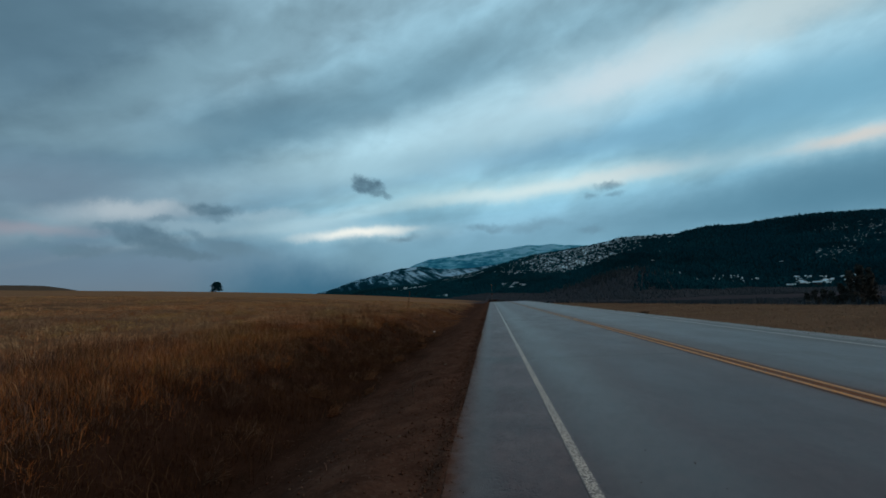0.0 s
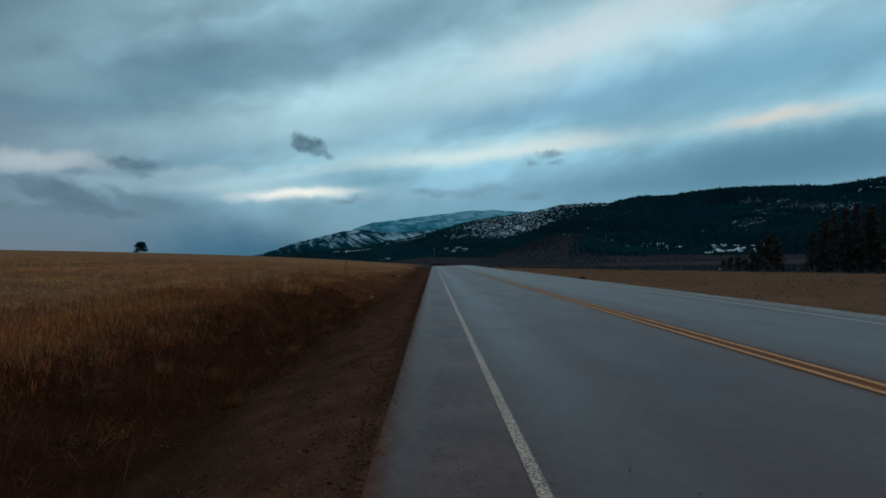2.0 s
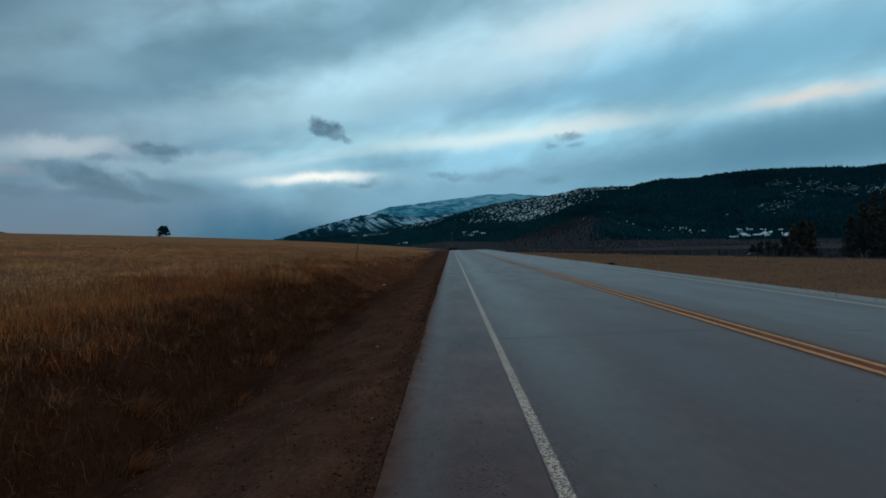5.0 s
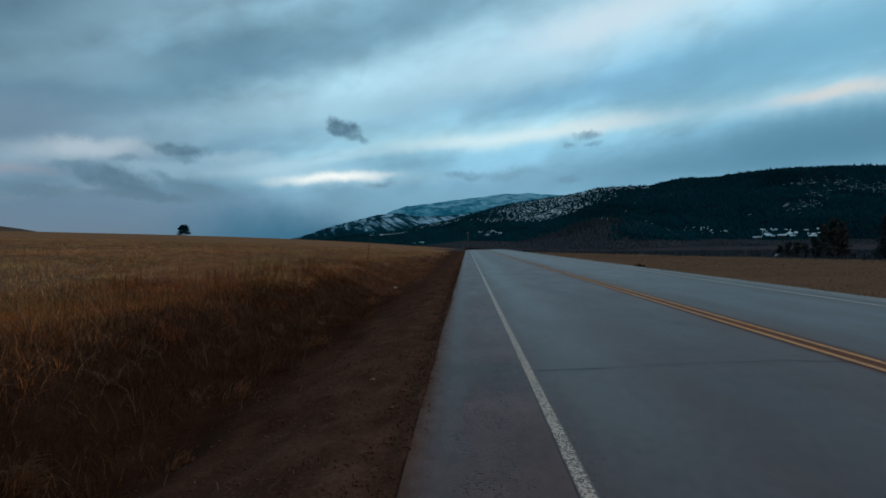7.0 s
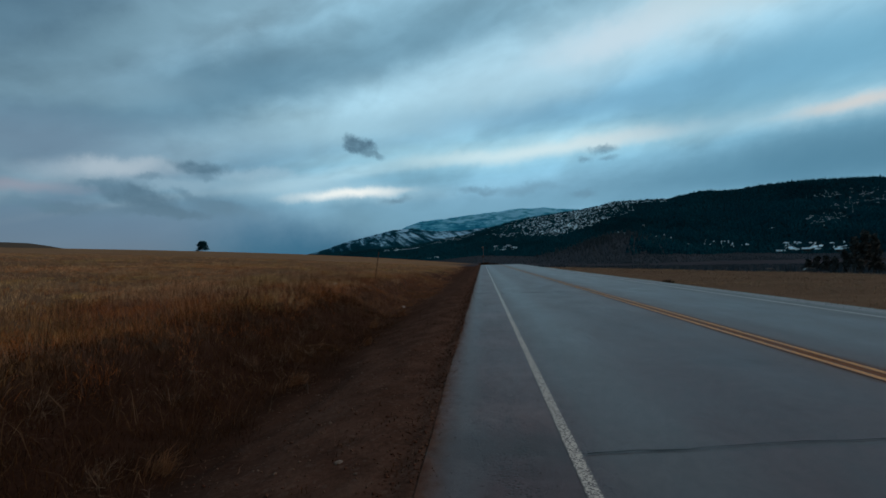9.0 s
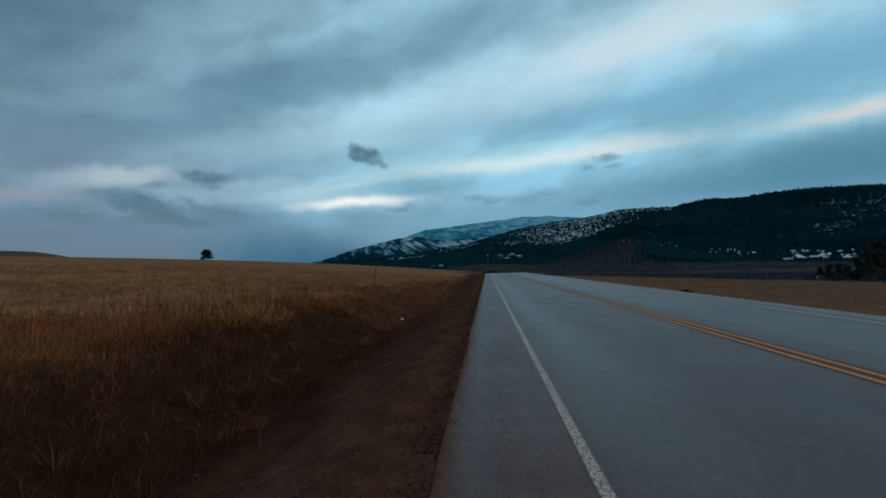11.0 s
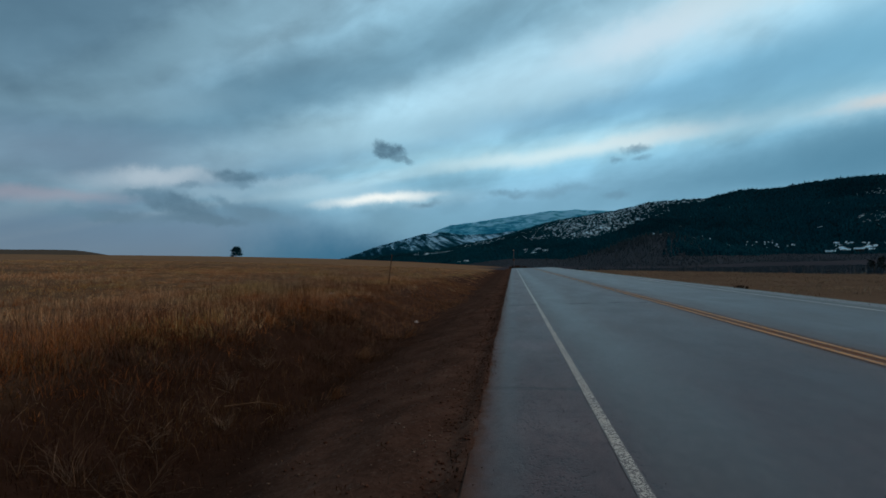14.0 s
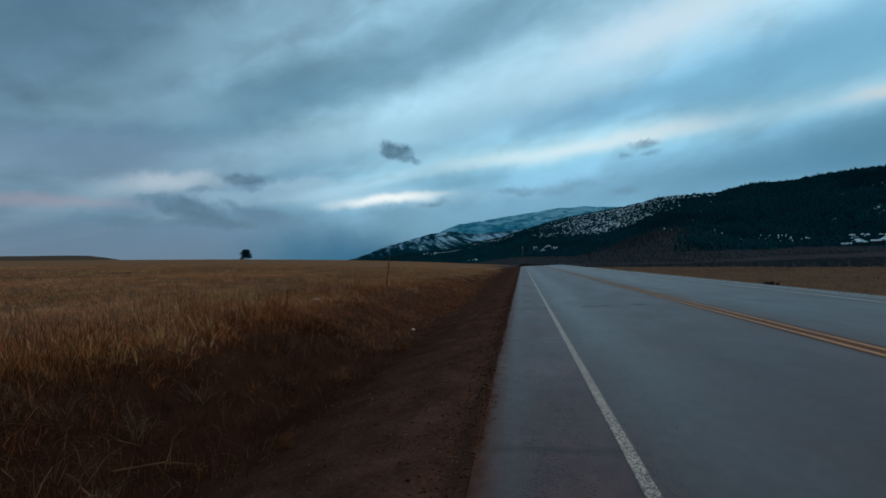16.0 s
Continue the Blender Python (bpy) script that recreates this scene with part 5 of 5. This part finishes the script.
def sprig(x, y, high, seed):
    """A small bare twig standing in the dirt: a stem with side shoots."""
    g = random.Random(seed)
    ob = thing("dead_sprig", pose(x, y, float(ground_height(x, y)) - 0.02, 0, 0, g.uniform(0, 360)), "small dark dead sprig standing in bare dirt", "weed", "sprigs in the dirt")
    bm = bmesh.new()
    tube(bm, (0, 0, 0), (0.02, 0.01, high * 0.55), 0.008, 0.006, 6)
    tube(bm, (0.02, 0.01, high * 0.55), (0.01, 0.03, high), 0.006, 0.003, 6)
    part("stem", bm, BARK, ob)
    for k in range(7):
        t, a, l = g.uniform(0.3, 0.95), g.uniform(0, 6.28), g.uniform(0.25, 0.5) * high
        bm = bmesh.new()
        tube(bm, (0.015, 0.01, high * t), (0.015 + l * 0.8 * math.cos(a), 0.01 + l * 0.8 * math.sin(a), high * t + l * 0.6), 0.0028, 0.0015, 5)
        part("shoot", bm, BARK, ob)
    return ob


for k, (x, y, high) in enumerate(((-1.75, 6.6, 0.22), (-2.75, 6.9, 0.12), (-3.0, 9.6, 0.14), (-2.2, 15.4, 0.12), (-2.9, 12.4, 0.16))):
    sprig(x, y, high, 300 + k)


CAR_PAINT = surface("dark_car_paint", plain((0.035, 0.032, 0.035), 0.35, 0.0, 0.15))
TYRE = surface("tyre_rubber", plain((0.02, 0.02, 0.02), 0.9))


def parked_car(deg, r, turn, label):
    x, y = by_bearing(deg, r)
    car = thing("parked_car", pose(x, y, float(ground_height(x, y)) + 0.02, 0, 0, turn), label, "car", "cars beyond the far field")
    bm = bmesh.new()
    box(bm, (4.4, 1.75, 0.62), (0, 0, 0.62), bevel=0.12)
    body = part("body", bm, CAR_PAINT, car)
    bm = bmesh.new()
    made = bmesh.ops.create_cube(bm, size=1.0)["verts"]
    for v in made:
        up = v.co.z > 0
        v.co = Vector((v.co.x * (1.9 if up else 2.7) - 0.25, v.co.y * (1.35 if up else 1.6), 0.90 + (0.56 if up else 0.0)))
    bmesh.ops.bevel(bm, geom=list(bm.edges), offset=0.06, segments=2, affect="EDGES")
    part("cabin", bm, DARK_GLASS, body)
    bm = bmesh.new()
    box(bm, (1.5, 1.20, 0.05), (-0.25, 0, 1.475), bevel=0.02)
    part("roof", bm, DUSTY_STONE, body, "roof dulled by frost and dust")
    for sx in (-1, 1):
        for sy in (-1, 1):
            bm = bmesh.new()
            tube(bm, (sx * 1.35, sy * 0.70, 0.32), (sx * 1.35, sy * 0.90, 0.32), 0.32, 0.32, 16)
            part("wheel", bm, TYRE, car)
    return car


parked_car(30.1, 140, 12, "dark car with a dusty roof parked far beyond the field")
parked_car(33.4, 146, -8, "dark car with a dusty roof parked far beyond the field")


def fallen_stick(a, b, radius, seed):
    """A pale bare stick lying across the ditch, with a kink and a stub."""
    g = random.Random(seed)
    za, zb = (float(ground_height(p[0], p[1])) + 0.07 for p in (a, b))
    ob = thing("fallen_stick", pose(a[0], a[1], za), "pale bare stick lying in the dark weeds of the ditch", "stick", "sticks in the ditch")
    end = Vector((b[0] - a[0], b[1] - a[1], zb - za + 0.05))
    mid = end * 0.55 + Vector((0.02, 0.03, 0.02 + 0.04 * g.random()))
    bm = bmesh.new()
    tube(bm, (0, 0, 0), mid, radius, radius * 0.8, 7)
    tube(bm, mid, end, radius * 0.8, radius * 0.35, 7)
    part("shaft", bm, STALKS, ob)
    bm = bmesh.new()
    tube(bm, mid, mid + Vector((0.03, 0.04, 0.015)), radius * 0.5, radius * 0.25, 6)
    part("stub", bm, STALKS, ob)
    return ob


fallen_stick((-4.70, 10.55), (-4.20, 10.22), 0.011, 1)
fallen_stick((-4.42, 12.20), (-4.05, 11.80), 0.008, 2)
fallen_stick((-3.9, 14.9), (-3.4, 15.2), 0.008, 3)


def tussock(x, y, reach, seed, material, label):
    """A tuft of long blades bent over to one side."""
    g = np.random.default_rng(seed)
    n = 130
    px, py = x + g.normal(0, reach * 0.16, n), y + g.normal(0, reach * 0.12, n)
    h = g.uniform(0.5, 1.0, n) * reach
    lx, ly = h * np.clip(g.normal(0.80, 0.18, n), 0.2, 0.94), h * g.normal(0.0, 0.16, n)
    v, t = blades(px, py, ground_height(px, py), h, np.full(n, 0.006), lx, ly, seed + 9)
    return tagged(new("grass_tussock", tri_mesh("grass_tussock", v, t, material)), label, "grass", "tussocks along the ditch")


for k, (x, y, reach) in enumerate(((-3.35, 10.2, 0.34), (-3.05, 6.9, 0.30), (-3.3, 12.9, 0.34), (-3.0, 15.8, 0.32), (-3.5, 18.4, 0.40), (-2.9, 8.4, 0.22), (-3.7, 7.9, 0.36), (-3.2, 21.0, 0.40))):
    tussock(x, y, reach, 400 + k, RUSSET, "dull russet tussock bent over in the ditch")


def stalk_tuft(x, y, reach, seed):
    """Broken stalks splayed out of one root, some of them kinked."""
    g = np.random.default_rng(seed)
    n = 60
    px, py = x + g.normal(0, reach * 0.10, n), y + g.normal(0, reach * 0.10, n)
    a = g.uniform(0, 6.28, n)
    h = g.uniform(0.45, 1.0, n) * reach
    out = h * g.uniform(0.70, 0.985, n)
    v, t = blades(px, py, ground_height(px, py), h, g.uniform(0.0028, 0.0055, n), out * np.cos(a), out * np.sin(a), seed + 7)
    return tagged(new("stalk_tuft", tri_mesh("stalk_tuft", v, t, BROKEN)), "splayed tuft of broken pale stalks in the ditch", "weed", "stalk tufts along the ditch")


BROKEN = surface("broken_stalks", strand([(0.15, (0.060, 0.038, 0.026)), (0.6, (0.130, 0.086, 0.058)), (1.0, (0.26, 0.185, 0.125))]))
for k, (x, y, reach) in enumerate(((-4.0, 13.2, 0.55), (-4.6, 14.3, 0.5), (-4.1, 11.5, 0.5), (-4.9, 12.4, 0.45), (-3.7, 14.6, 0.35), (-4.7, 15.2, 0.5), (-4.3, 16.4, 0.5),
                                   (-3.9, 17.8, 0.45), (-4.4, 9.6, 0.4), (-4.2, 7.6, 0.4), (-4.8, 18.6, 0.5), (-4.1, 20.2, 0.5), (-5.2, 16.8, 0.5), (-5.3, 13.6, 0.5), (-4.6, 22.0, 0.5))):
    stalk_tuft(x, y, reach, 500 + k)



def twig_bush(x, y, high, seed):
    """A low dead bush: forked bare twigs out of one root."""
    g = np.random.default_rng(seed)
    verts, tris = [], []

    def twig(a, d, length, width, depth):
        b = a + d * length
        side = np.cross(d, g.normal(0, 1, 3))
        side = side / (np.linalg.norm(side) + 1e-6) * width
        up = np.cross(side, d)
        k = len(verts)
        verts.extend([a + side, a - side * 0.5 + up * 0.87, a - side * 0.5 - up * 0.87, b + side * 0.6, b - (side * 0.5 - up * 0.87) * 0.6, b - (side * 0.5 + up * 0.87) * 0.6])
        for i in range(3):
            j = (i + 1) % 3
            tris.extend([(k + i, k + j, k + 3 + j), (k + i, k + 3 + j, k + 3 + i)])
        if depth:
            for _ in range(3 if depth > 1 else 2):
                turn = d + g.normal(0, 0.42, 3) - np.array([0, 0, 0.10])
                twig(a + d * length * g.uniform(0.45, 1.0), turn / np.linalg.norm(turn), length * g.uniform(0.5, 0.8), width * 0.65, depth - 1)

    root = np.array([x, y, float(ground_height(x, y)) - 0.02])
    for _ in range(9):
        d = np.array([g.normal(0, 0.75), g.normal(0, 0.75), g.uniform(0.35, 1.0)])
        twig(root + np.array([g.normal(0, 0.04), g.normal(0, 0.04), 0.0]), d / np.linalg.norm(d), high * g.uniform(0.35, 0.6), 0.0032, 3)
    return tagged(new("twig_bush", tri_mesh("twig_bush", np.array(verts), np.array(tris), BROKEN)), "low dead bush of pale forked twigs in the ditch", "bush", "dead bushes along the ditch")


for k, (x, y, high) in enumerate(((-3.55, 13.3, 0.42), (-3.95, 13.9, 0.34), (-4.15, 15.4, 0.42), (-4.9, 14.8, 0.40), (-4.6, 16.9, 0.36), (-3.6, 9.9, 0.30), (-4.6, 10.3, 0.40), (-3.9, 8.0, 0.34),
                                  (-4.3, 6.3, 0.44), (-3.7, 5.6, 0.36), (-4.9, 8.6, 0.40), (-4.4, 18.6, 0.40), (-5.2, 12.4, 0.40), (-3.4, 4.4, 0.34), (-4.4, 12.0, 0.34), (-3.9, 17.6, 0.34))):
    twig_bush(x, y, high, 600 + k)

gravel(70, 0.3, 3.3, 2, 22, 0.005, 0.011, DUSTY_STONE, "stray pale chips lying on the lane", 75)

CLODS = surface("red_clods", strand([(0.1, (0.045, 0.022, 0.015)), (0.6, (0.085, 0.043, 0.030)), (1.0, (0.13, 0.074, 0.053))]))
gravel(1900, -1.28, -0.97, 1.0, 30, 0.005, 0.020, CLODS, "red-brown clods of soil along the asphalt edge", 76)
gravel(900, -3.1, -1.1, 1.0, 28, 0.006, 0.024, CLODS, "red-brown clods of soil in the ditch", 77)
